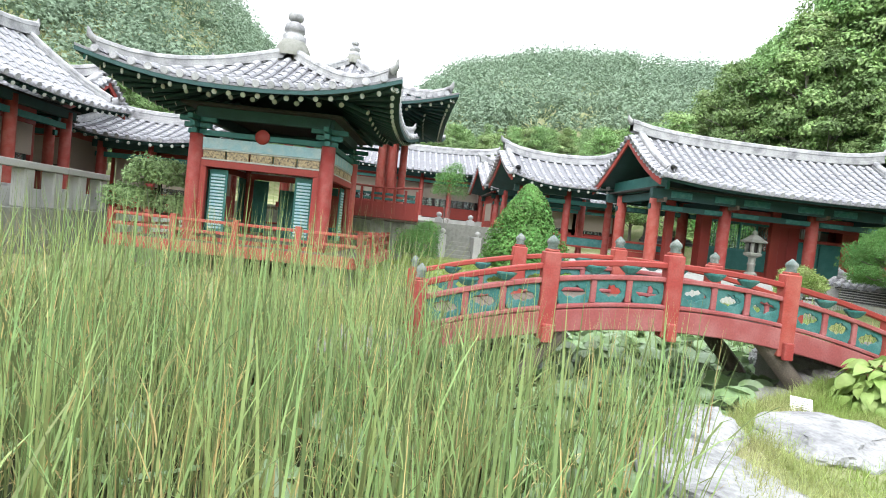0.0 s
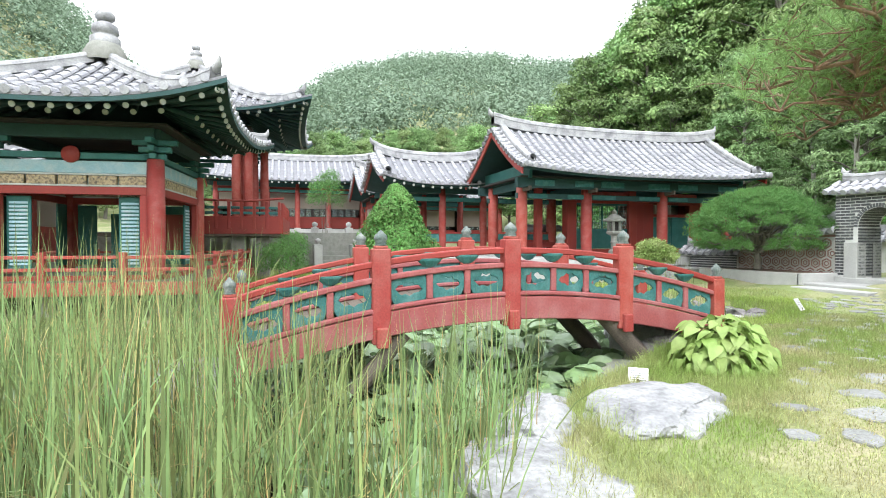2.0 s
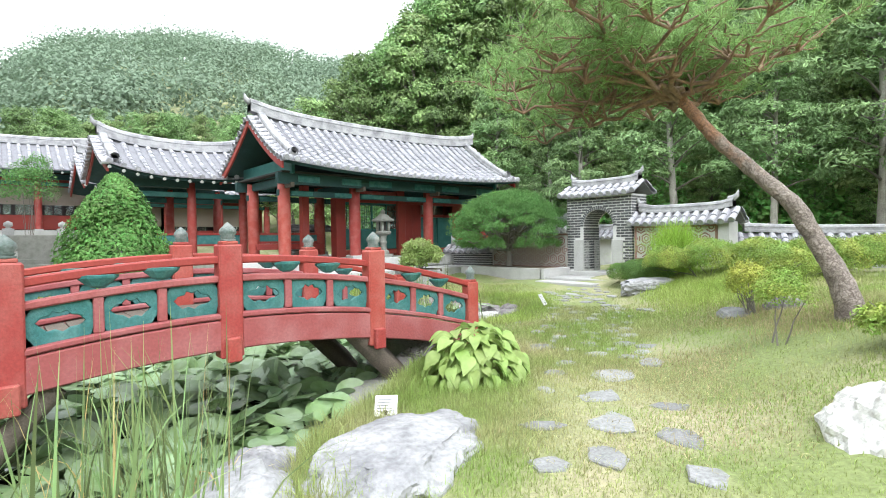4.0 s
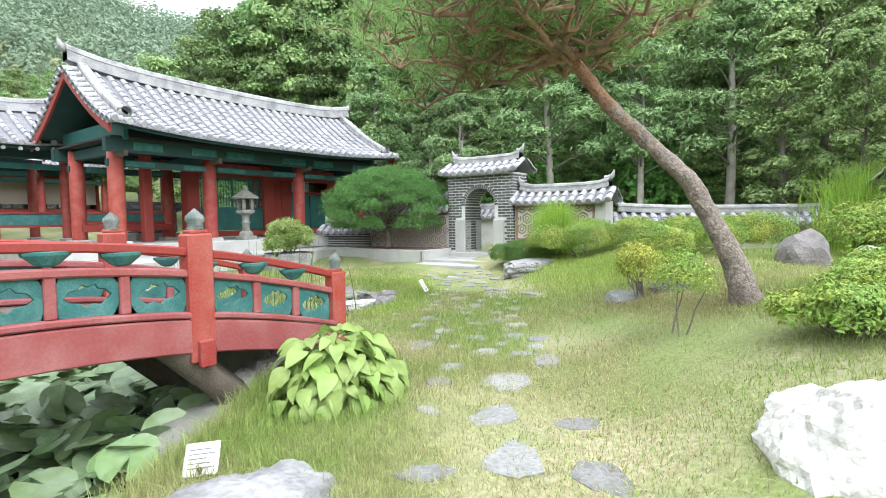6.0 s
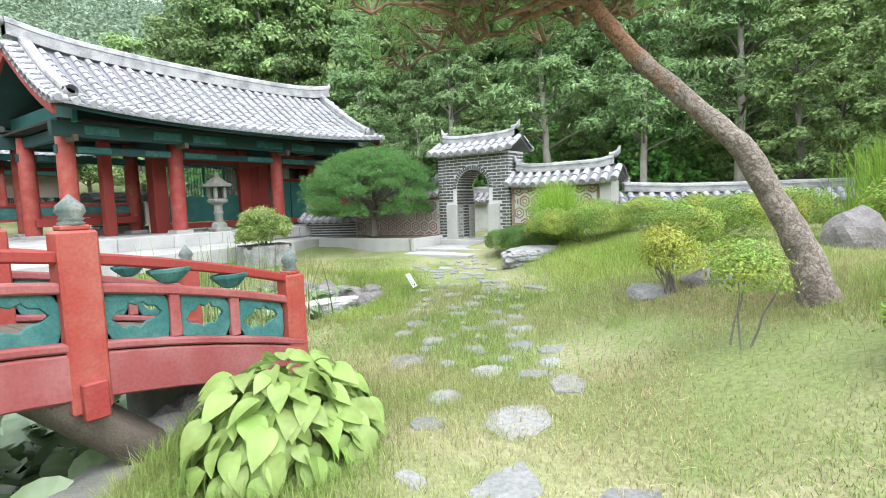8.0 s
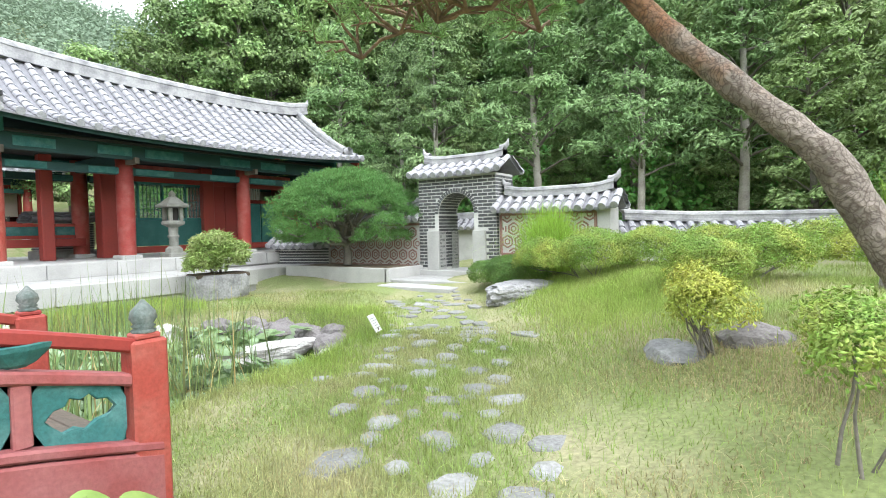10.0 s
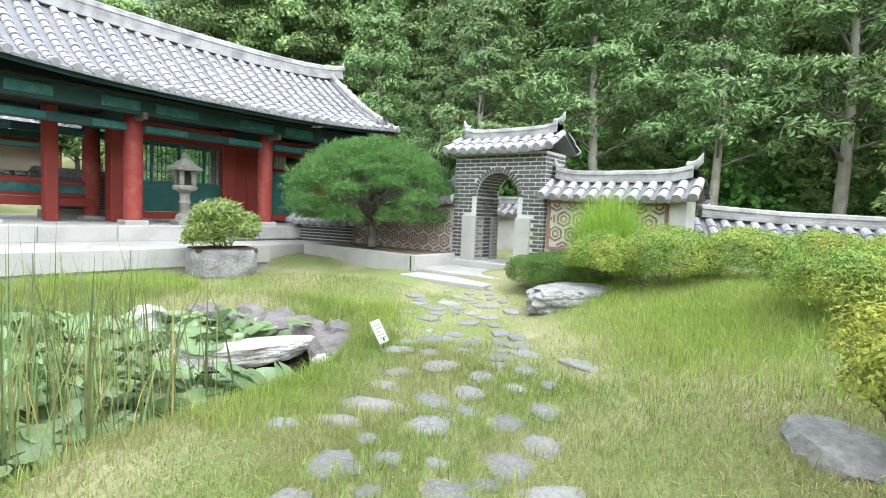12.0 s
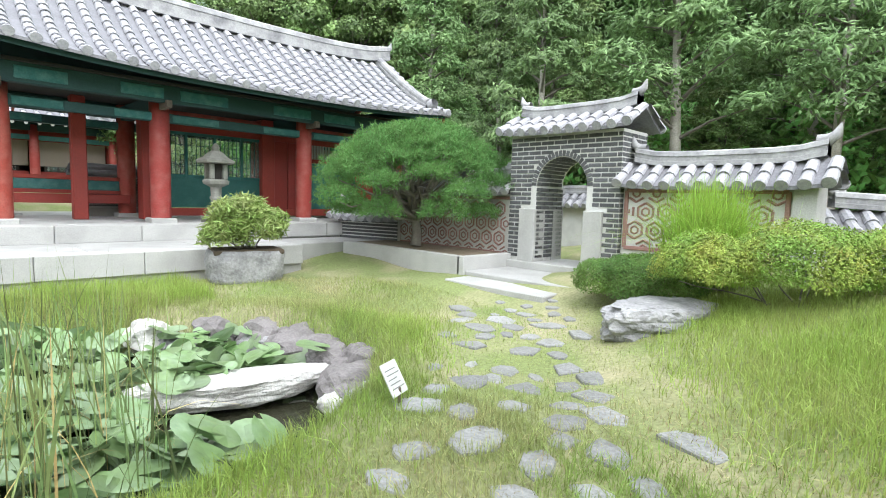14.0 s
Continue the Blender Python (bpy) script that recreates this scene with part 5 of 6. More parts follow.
for k in range(630):
    if k < len(LAID):
        x, y, s = LAID[k]
    else:
        t = (k - 30) / 599 * (len(way) - 1)
        i = min(int(t), len(way) - 2)
        p = way[i] + (way[i + 1] - way[i]) * (t - i)
        d = unit(way[i + 1] - way[i])
        x, y = p + np.array((-d[1], d[0])) * r3.uniform(-.75, .75) + d * r3.uniform(-.1, .1)
        s = r3.uniform(.08, .22)
        if x < 7.2 or any((x - a) ** 2 + (y - b) ** 2 < (s + c + .005) ** 2 for a, b, c in taken) or pond_depth(x, y) > -.5:
            continue
    taken.append((x, y, s))
    bm = bmesh.new()
    n = int(r3.integers(5, 8))
    ring = [(math.cos(2 * math.pi * q / n) * s * r3.uniform(.7, 1.2) * 1.25, math.sin(2 * math.pi * q / n) * s * r3.uniform(.62, 1.1)) for q in range(n)]
    face = bm.faces.new([bm.verts.new((a, b, 0)) for a, b in ring])
    ex = bmesh.ops.extrude_face_region(bm, geom=[face])
    top = [v for v in ex["geom"] if isinstance(v, bmesh.types.BMVert)]
    bmesh.ops.translate(bm, verts=top, vec=(0, 0, .07))
    bmesh.ops.bevel(bm, geom=[e for e in bm.edges if all(v in top for v in e.verts)], offset=.01, segments=1, affect='EDGES')
    ob = part("stepping_stone", bm, STEP)
    ob.matrix_basis = pose(x, y, gz(x, y) - .06, r3.uniform(-2, 2), r3.uniform(-2, 2), r3.uniform(0, 360))
    tagged(ob, "flat grey stepping stone set in grass", "stepping stone", "stepping stones of the path")


# ---- stone lantern, planter, signs ----
LT = empty("stone_lantern", pose(12.14, 19.4, .965) @ Matrix.Scale(.9, 4), "weathered granite lantern with pagoda roof", "stone lantern")
box("base", -.27, .27, -.27, .27, 0, .14, OLDSTONE, LT, bevel=.03)
lathe("foot", [(.25, .14), (.22, .26), (.15, .32)], OLDSTONE, LT, seg=8, facets=True)
lathe("shaft", [(.13, .32), (.12, .55), (.15, .58), (.15, .62), (.12, .65), (.13, .85)], OLDSTONE, LT, seg=10)
lathe("table", [(.13, .85), (.3, .93), (.32, 1.0), (.26, 1.04)], OLDSTONE, LT, seg=8, facets=True)
for k in range(4):
    box("light_box_post", -.2, -.1, -.2, -.1, 1.04, 1.4, OLDSTONE, LT, bevel=.012, m=Matrix.Rotation(radians(90 * k), 4, 'Z'))
# black block in the hollow light box, standing for its shade
box("light_box_core", -.1, .1, -.1, .1, 1.04, 1.4, DARK, LT)
lathe("roof", [(.3, 1.4), (.44, 1.42), (.45, 1.47), (.3, 1.55), (.18, 1.66), (.1, 1.7), (.1, 1.73)], OLDSTONE, LT, seg=8, facets=True)
lathe("jewel", [(.07, 1.73), (.1, 1.78), (.06, 1.84), (.02, 1.88), (0, 1.89)], OLDSTONE, LT, seg=10)
PLX, PLY = 11.5, 16.5
PZ = gz(PLX, PLY) - .04
PL = empty("stone_planter", pose(PLX, PLY, PZ, 0, 0, -12), "flared block of pale blue-grey stone holding a bamboo bush", "planter")
bm = bmesh.new()
bmesh.ops.create_cube(bm, size=1)
bmesh.ops.subdivide_edges(bm, edges=bm.edges[:], cuts=9, use_grid_fill=True)
for v in bm.verts:
    k = 1.0 + .14 * (v.co.z + .5) + .09 * noise.noise(v.co * 3) + .03 * noise.noise(v.co * 9)
    q = 1 - .2 * (abs(v.co.x) * 2) ** 4 * (abs(v.co.y) * 2) ** 4 - .08 * (abs(v.co.z) * 2) ** 6
    v.co = Vector((v.co.x * 1.12 * k * q, v.co.y * .72 * k * q, (v.co.z + .5) * .56 + .02 * noise.noise(v.co * 5)))
part("trough", bm, ROCK, PL, "rough pale stone trough", True)
bm = add_box(bmesh.new(), -.55, .55, -.33, .33, .5, .585, .02)
part("soil", bm, mat("pot_soil", (.09, .07, .05), .95, .2, 4, 40, .6), PL)


def sign(x, y, z, w, h, tilt, turn, label):
    E = empty("plant_sign", pose(x, y, z, 0, 0, turn), label, "sign")
    box("stake", -.012, .012, .0, .02, -.25, .1, WOOD, E)
    p = box("board", -w / 2, w / 2, -.006, .006, 0, h, WHITE, E, "", .003, pose(0, 0, .05, -tilt, 0, 0))
    for k in range(5):
        box("text_line", -w * .38, w * (.38 - .12 * (k % 3)), -.009, -.006, h * (.2 + .14 * k), h * (.225 + .14 * k), INK, p, bevel=0, m=pose(0, 0, .05, -tilt, 0, 0))
    return E


sign(10.05, 10.75, gz(10.05, 10.75) + .02, .2, .24, 30, 20, "small white plant name board in the lawn")
sign(4.28, 7.9, .06, .19, .22, 58, -38, "small white plant name board at the bank")


# ---- plants ----
def plant(name, x, y, label, category, z=None, turn=0, group=""):
    return empty(name, pose(x, y, gz(x, y) if z is None else z, 0, 0, turn), label, category, group)


def stuff(ob):
    return tagged(ob, kind="stuff")


# hosta clump: arching pointed leaves
HO = plant("hosta", 5.66, 8.26, "lush yellow-green hosta clump on the bank", "plant", .04)
hb = bmesh.new()
LU, LW = 9, 3
rows = []
for i in range(LU):
    t = i / (LU - 1)
    w = .12 * math.sin(math.pi * min(1, t * .92 + .06)) ** .8 * (1 - .25 * t)
    for j in range(-1, 2):
        rows.append(hb.verts.new((t * .27, j * w, .1 * t - .27 * t * t + abs(j) * .02)))
for i in range(LU - 1):
    for j in range(2):
        hb.faces.new([rows[i * 3 + j], rows[i * 3 + j + 1], rows[i * 3 + j + 4], rows[i * 3 + j + 3]])
hme = bpy.data.meshes.new("leaf")
hb.to_mesh(hme)
hb.free()
hme.materials.append(HOSTA)
hme.polygons.foreach_set("use_smooth", [True] * len(hme.polygons))
for k in range(298):
    t = (k + .5) / 298
    el = math.acos(1 - t)
    az = k * 2.39996
    ob = new("leaf", hme)
    ob.parent = HO
    R = .6
    ob.matrix_basis = pose(R * math.sin(el) * math.cos(az) * random.uniform(.62, .92), R * math.sin(el) * math.sin(az) * random.uniform(.55, .8), .14 + .46 * math.cos(el) * random.uniform(.7, 1.1), random.uniform(-30, 30), -22 + math.degrees(el) * .62 + random.uniform(-14, 14), math.degrees(az) + random.uniform(-50, 50)) @ Matrix.Scale(random.uniform(.38, .72), 4)

# lily and lotus leaves on the water
lb = []
r4 = np.random.default_rng(21)
leaf_v = [(0, 0, -.02)]
for q in range(14):
    a = math.radians(14 + q * 332 / 13)
    leaf_v.append((math.cos(a), math.sin(a), .05 * math.sin(3 * a)))
leaf_f = [[0, q, q + 1] for q in range(1, 14)]
lme = bpy.data.meshes.new("lily_leaf")
lme.from_pydata(leaf_v, [], leaf_f)
lme.materials.append(LOTUS)
lme.polygons.foreach_set("use_smooth", [True] * len(lme.polygons))
LILY = empty("water_lilies", pose(0, 0, 0), "crowded grey-green lily leaves over the pond", "water lilies")
rest, made = [], 0
for k in range(9000):
    x, y = r4.uniform(-3, 10.8), r4.uniform(4.8, 16.2)
    d = float(pond_depth(np.array([x]), np.array([y]))[0])
    near = (5.5 < x < 10.5 and 10.8 < y < 14) or (2.5 < x < 5.5 and 7.2 < y < 12)
    if d < .12 or (x < 1.0 and y < 9 and r4.random() < .85) or (not near and r4.random() < .45) or (8.9 < x < 10.7 and y < 12.85 and y > 12.1 - (x - 9) * .2) or (9.5 < x < 10.6 and y < 12.4):
        continue
    s = r4.uniform(.1, .2)
    z = WATER_Z + r4.uniform(.03, .42)
    m = pose(x, y, z, r4.normal(0, 22), r4.normal(0, 22), r4.uniform(0, 360)) @ Matrix.Scale(s, 4)
    if near and made < 290:
        ob = new("lily_leaf", lme)
        ob.parent = LILY
        ob.matrix_basis = m
        made += 1
    else:
        mm = np.array(m)
        v = np.array(leaf_v) @ mm[:3, :3].T + mm[:3, 3]
        rest.append((v, np.array(leaf_f)))
stuff(array_part("lily_leaves", *join_arrays(rest), LOTUS, LILY))


# reeds in the pond
def reed_bed(n, region, hmin, hmax, seed, dry=.13):
    r = np.random.default_rng(seed)
    x0, x1, y0, y1 = region
    p = np.stack([r.uniform(x0, x1, n), r.uniform(y0, y1, n)], 1)
    keep = (pond_depth(p[:, 0], p[:, 1]) > .0)
    p = p[keep]
    b = np.stack([p[:, 0], p[:, 1], np.full(len(p), WATER_Z - .2)], 1)
    h = r.uniform(hmin, hmax, len(b))
    isdry = r.random(len(b)) < dry
    return b, h, isdry, r


RE = empty("reed_bed", pose(0, 0, 0), "tall dense green reeds with dry tips in the pond", "reeds")
vs, dv = [], []
for n, reg, lo, hi, seed in ((8600, (-9, 1.2, 3.4, 8.2), 1.15, 2.1, 1), (420, (1.2, 2.4, 5.6, 7.4), 1.1, 1.9, 2), (5400, (-9, 0.6, 8.0, 12.8), 1.2, 2.6, 3), (420, (6.4, 8.8, 10.8, 13.6), 1.0, 2.0, 4), (300, (-1.2, 1.6, 7.3, 8.85), 1.3, 1.95, 6), (150, (2.1, 2.95, 7.0, 8.1), 1.2, 1.9, 7), (150, (6.8, 8.2, 10.9, 12.0), 1.3, 2.15, 8),
                             (120, (6.5, 9.8, 14.6, 16.2), .7, 1.3, 5)):
    b, h, dry, r = reed_bed(n, reg, lo, hi, seed, .3 if seed == 3 else .22)
    if seed == 1:
        lane = (b[:, 1] < 4.0 + .35 * np.clip(b[:, 0] + 2, 0, 9) + .3)
        h = np.where(r.random(len(h)) < .04, h * 1.2, h)
        b, h, dry = b[b[:, 0] * .6 - b[:, 1] < -4.0], h[b[:, 0] * .6 - b[:, 1] < -4.0], dry[b[:, 0] * .6 - b[:, 1] < -4.0]
    vs.append(blades(b[~dry], h[~dry], r.uniform(.012, .034, (~dry).sum()), .2, r, 6, .7))
    dv.append(blades(b[dry], h[dry] * .95, r.uniform(.008, .02, dry.sum()), .4, r, 7, 1.2))
stuff(array_part("reed_blades", *join_arrays(vs), REED, RE))
stuff(array_part("dry_blades", *join_arrays(dv), REEDDRY, RE, "straw-coloured dry blades"))

# lawn grass
r5 = np.random.default_rng(31)
gp = np.concatenate([np.stack([r5.uniform(2.0, 15.0, 440000), r5.uniform(3.2, 17.1, 440000)], 1), np.stack([r5.uniform(3.0, 10.5, 170000), r5.uniform(4.6, 11.2, 170000)], 1)])
gd = pond_depth(gp[:, 0], gp[:, 1])
ok = (gd < .02) & ~((gp[:, 0] > 13.2) & (gp[:, 1] > 11.6)) & ~((gp[:, 1] > 17) | (gp[:, 0] * .6 + gp[:, 1] > 23.5))
for a, b, c in taken:
    ok &= (gp[:, 0] - a) ** 2 + (gp[:, 1] - b) ** 2 > (c * .73) ** 2
dpath = np.abs((gp[:, 0] - 6.66) * .57 - (gp[:, 1] - 7.0) * .82)
thin = fbm(gp[:, 0], gp[:, 1], 1.5, 4) + .35 * (dpath < .9) + 2.2 * np.exp(-((gp[:, 0] - 8.6) ** 2 + (gp[:, 1] - 6.3) ** 2) / 2.6)
ok &= r5.random(len(gp)) > np.clip(.22 + .4 * thin, .0, .9)
gp, gd, dpath = gp[ok], gd[ok], dpath[ok]
gb = np.stack([gp[:, 0], gp[:, 1], height(gp[:, 0], gp[:, 1]) - .01], 1)
tall = .05 + .06 * np.clip(fbm(gp[:, 0], gp[:, 1], .9, 5) + .4, 0, 1.2) + .10 * smooth01((gd + .9) / .8) + .05 * smooth01((dpath - .9) / 1.5) * (gp[:, 0] > 9)
long = r5.random(len(gb)) < .2
tall = tall * r5.uniform(.6, 1.3, len(gb))
lawn = [blades(gb[~long], tall[~long] * .62, .0075, .7, r5, 1), blades(gb[long], tall[long], .0075, .6, r5, 2, .3)]
GR = tagged(array_part("lawn_grass", *join_arrays(lawn), GRASS), "rough yellow-green lawn grass with worn patches", "grass", kind="stuff")
STRAW = mat("straw_blade", (0.40, 0.345, 0.20), 0.8, 0.15, 1.5, 12, 0, (0.30, 0.29, 0.13), 0.7, island=0.35, leaf=0.3, spec=0.2)
rs = np.random.default_rng(39)
sp = np.concatenate([np.stack([rs.normal(8.7, .95, 34000), rs.normal(6.3, .7, 34000)], 1), np.stack([rs.uniform(4.5, 11.5, 30000), rs.uniform(5.2, 10.5, 30000)], 1)])
sp = sp[(pond_depth(sp[:, 0], sp[:, 1]) < -.3) & (fbm(sp[:, 0], sp[:, 1], 1.7, 14) > rs.uniform(-.5, .6, len(sp)))]
tagged(array_part("dry_grass", *blades(np.stack([sp[:, 0], sp[:, 1], height(sp[:, 0], sp[:, 1]) - .01], 1), rs.uniform(.03, .09, len(sp)), .007, 1.1, rs, 2, .4), STRAW), "worn straw-coloured dry grass on the lawn", "grass", kind="stuff")
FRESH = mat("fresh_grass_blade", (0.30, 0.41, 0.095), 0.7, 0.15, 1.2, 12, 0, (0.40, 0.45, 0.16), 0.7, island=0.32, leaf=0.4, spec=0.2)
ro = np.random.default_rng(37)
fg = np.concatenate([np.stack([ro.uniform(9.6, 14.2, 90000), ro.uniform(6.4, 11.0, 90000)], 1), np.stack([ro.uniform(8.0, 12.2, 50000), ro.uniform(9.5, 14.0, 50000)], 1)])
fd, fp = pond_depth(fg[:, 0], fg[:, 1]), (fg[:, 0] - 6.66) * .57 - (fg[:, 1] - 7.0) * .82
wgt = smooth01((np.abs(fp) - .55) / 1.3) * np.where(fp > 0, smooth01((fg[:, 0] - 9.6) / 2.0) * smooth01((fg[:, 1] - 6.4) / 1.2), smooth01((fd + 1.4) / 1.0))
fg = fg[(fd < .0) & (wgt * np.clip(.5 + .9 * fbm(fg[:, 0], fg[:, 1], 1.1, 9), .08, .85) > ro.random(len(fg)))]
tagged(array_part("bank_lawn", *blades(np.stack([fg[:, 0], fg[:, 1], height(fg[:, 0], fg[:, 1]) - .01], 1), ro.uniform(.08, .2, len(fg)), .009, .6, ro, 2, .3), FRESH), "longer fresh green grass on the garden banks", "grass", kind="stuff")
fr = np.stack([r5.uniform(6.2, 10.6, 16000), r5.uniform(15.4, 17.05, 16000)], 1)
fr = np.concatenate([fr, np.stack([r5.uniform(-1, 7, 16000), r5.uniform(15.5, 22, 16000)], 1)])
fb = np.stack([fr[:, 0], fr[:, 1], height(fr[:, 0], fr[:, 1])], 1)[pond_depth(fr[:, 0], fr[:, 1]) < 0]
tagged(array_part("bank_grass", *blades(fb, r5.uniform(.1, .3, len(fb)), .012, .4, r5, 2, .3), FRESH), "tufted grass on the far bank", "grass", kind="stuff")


def needle_tufts(c, n, length, width, r, up=.3, spread=1.0):
    """Bundles of needles round each place: n thin diamonds a tuft."""
    cc = np.repeat(c, n, 0)
    d = r.normal(size=(len(cc), 3))
    d[:, 2] += up
    d = unit(d)
    s = unit(np.cross(d, r.normal(size=d.shape)))
    L = length * r.uniform(.7, 1.15, (len(cc), 1))
    v = np.stack([cc - s * width / 2, cc + s * width / 2, cc + d * L * spread + s * width * .25, cc + d * L * spread - s * width * .25], 1).reshape(-1, 3)
    return v, np.arange(len(v)).reshape(-1, 4)


# leaning garden pine
PN = empty("leaning_pine", pose(0, 0, 0), "leaning old pine with orange bark and wide flat crown", "pine tree")
trunk = np.array([(8.75, 5.66, .6), (8.75, 5.74, .95), (8.74, 5.9, 1.3), (8.72, 6.2, 1.9), (8.72, 6.66, 2.37), (8.72, 7.12, 2.86), (8.72, 7.5, 3.4)])
tt = np.linspace(0, 6, 40)
tp = np.stack([np.interp(tt, range(7), trunk[:, k]) for k in range(3)], 1)
tp[1:-1] = (tp[:-2] + tp[1:-1] + tp[2:]) / 3
tr = np.interp(tt, [0, .6, 2, 4, 6], [.185, .135, .102, .083, .074])
v, f = tube_arrays(tp, tr, 18)
v += (np.stack([fbm(v[:, 2] * 3, v[:, 1] * 2, 6, k) for k in range(3)], 1)) * .008
array_part("trunk", v, f, BARKMIX, PN, "fissured grey trunk turning orange above", smooth=True)
r6 = np.random.default_rng(61)
limbs, twigs = [], []
tips = []
fork = np.array((8.72, 7.5, 3.4))


def limb(p, q, r0, r1, sag=.15, n=9):
    t = np.linspace(0, 1, n)[:, None]
    c = p + (q - p) * t
    w = r6.normal(0, .1, (n, 3)) * np.sin(t * np.pi)
    c = c + w * np.linalg.norm(q - p) * .5
    c[:, 2] += (np.sin(t[:, 0] * np.pi) * sag)
    return c, np.linspace(r0, r1, n)


mains = [((6.7, 8.5, 3.9), .11), ((7.7, 9.9, 3.85), .1), ((8.9, 10.2, 3.9), .08), ((10.1, 9.0, 3.9), .08), ((10.4, 7.4, 3.95), .08), ((9.7, 6.3, 4.0), .08), ((8.1, 6.1, 4.05), .07), ((6.9, 7.0, 4.0), .08),
         ((6.3, 7.7, 4.25), .07), ((8.4, 8.7, 4.3), .08), ((7.4, 7.9, 4.25), .06), ((9.4, 7.9, 4.3), .06), ((7.5, 9.1, 3.3), .06), ((8.5, 9.5, 3.05), .05)]
for q, r0 in mains:
    q = np.array(q)
    c, rr = limb(fork + r6.normal(0, .05, 3), q, r0 * .55, .014, .1 if q[2] < 3.9 else -.12, 12)
    tube("limb", c, rr, BARKO, PN, "twisting orange limb")
    for s in np.linspace(.3 if q[2] > 3.8 else .6, 1.0, 9 if q[2] > 3.8 else 5):
        b = c[min(int(s * 11), 11)]
        for _ in range(4):
            e = b + unit(r6.normal(size=3) * (1, 1, .2) + (0, 0, .5)) * r6.uniform(.3, .8)
            cc, r_ = limb(b, e, .017, .006, .04, 6)
            twigs.append(tube_arrays(cc, r_, 5))
            for t in (.6, .8, .92, 1.0):
                tips.append(b + (e - b) * t + r6.normal(0, .05, 3) + (0, 0, .05))
stuff(array_part("twigs", *join_arrays(twigs), BARKO, PN, smooth=True))
tips = np.array(tips)
stuff(array_part("needles", *needle_tufts(tips, 19, .17, .009, r6, .7), PINE, PN, "long soft green needles"))

# clipped round pine at the wall
JU = plant("clipped_pine", 14.8, 15.95, "dense clipped mushroom-shaped pine", "pine tree", .66)
r7 = np.random.default_rng(71)
tube("trunk", [(0, 0, 0), (.05, .02, .3), (-.03, .05, .7), (.0, .1, 1.2)], [.12, .1, .085, .05], BARKD, JU)
jl = []
pads = []
for k in range(52):
    a = k * 2.4
    rr = math.sqrt((k + .5) / 52)
    c = np.array((1.72 * rr * math.cos(a), 1.75 * rr * math.sin(a), .85 + 1.42 * (1 - rr ** 2) ** .55 - .1 * rr))
    pads.append(c)
    cc, r_ = limb(np.array((0, .03, .5 + .3 * (1 - rr))), c, .04, .012, .05)
    jl.append(tube_arrays(cc, r_, 6))
for k in range(8):
    a = k * .8 + .3
    pads.append(np.array((1.4 * math.cos(a), 1.45 * math.sin(a), .68)))
stuff(array_part("limbs", *join_arrays(jl), BARKD, JU, smooth=True))
jc, _ = puffs(np.array(pads), r7.uniform(.34, .5, len(pads)), 420, r7, .62, -.25)
stuff(array_part("needles", *needle_tufts(jc, 6, .085, .008, r7, .7), JUNI, JU, "dense bright green needles"))


def leafy(name, x, y, label, category, blobs, n, leaf, mat_, up=.2, stem=True, z=None, seed=0, turn=0, group="", stems=5, thin=.5, inner=.45, lumpy=.22):
    """A shrub: thin stems and a crown of small leaves in uneven clumps. blobs: rows of x, y, z, radius, height."""
    r = np.random.default_rng(seed + 100)
    E = plant(name, x, y, label, category, z, turn, group)
    cs, fs = [], []
    tot = sum(b[3] ** 2 for b in blobs)
    st = []
    for bx, by, bz, br, bh in blobs:
        m = int(n * br ** 2 / tot)
        d = unit(r.normal(size=(m, 3)))
        rad = r.uniform(inner, 1.08, (m, 1)) ** .5
        lump = 1 + lumpy * fbm(d[:, 0] * 3 + bx * 5, d[:, 1] * 3 + d[:, 2] * 2, 1.6, seed)[:, None]
        d[:, 2] = np.where(d[:, 2] < -.45, -d[:, 2], d[:, 2])
        cs.append(np.array((bx, by, bz)) + d * rad * lump * (br, br, bh))
        fs.append(unit(d + (0, 0, .35) + r.normal(0, .35, d.shape)))
        if stem:
            for _ in range(stems):
                e = np.array((bx, by, bz)) + r.normal(0, .35, 3) * (br, br, bh)
                b0 = np.array((bx * .3, by * .3, 0)) + r.normal(0, .04, 3) * (1, 1, 0)
                t = np.linspace(0, 1, 5)[:, None]
                st.append(tube_arrays(b0 + (e - b0) * t + r.normal(0, .02, (5, 3)) * t, np.linspace(.01, .004, 5), 5))
    if st:
        stuff(array_part("stems", *join_arrays(st), BARKD, E, smooth=True))
    stuff(array_part("leaves", *cards(np.concatenate(cs), leaf, leaf * thin, r, up, facing=np.concatenate(fs) if thin > .3 else None), mat_, E))
    return E


leafy("shrub", 7.95, 6.1, "thin young shrub with sparse yellow-green leaves", "shrub", [(0, 0, .5, .26, .2), (.12, .08, .62, .22, .16), (-.14, .04, .56, .2, .14)], 3000, .034, AZAL, seed=1, stems=1)
leafy("shrub", 9.6, 6.9, "yellow-green rounded shrub beside rocks", "shrub", [(0, 0, .36, .32, .25), (.2, .15, .5, .24, .2), (-.2, .05, .42, .24, .2)], 4200, .04, YELLOW, seed=2)
leafy("azalea_hedge", 13.9, 9.2, "low clipped azalea hedge", "hedge", [(0, 0, .42, .62, .4), (-.4, .75, .36, .5, .34), (.55, -.8, .45, .68, .42), (1.1, -1.7, .45, .7, .42), (1.7, -2.5, .45, .65, .4)], 72000, .036, AZAL, seed=3, stems=3, inner=.62, lumpy=.14)
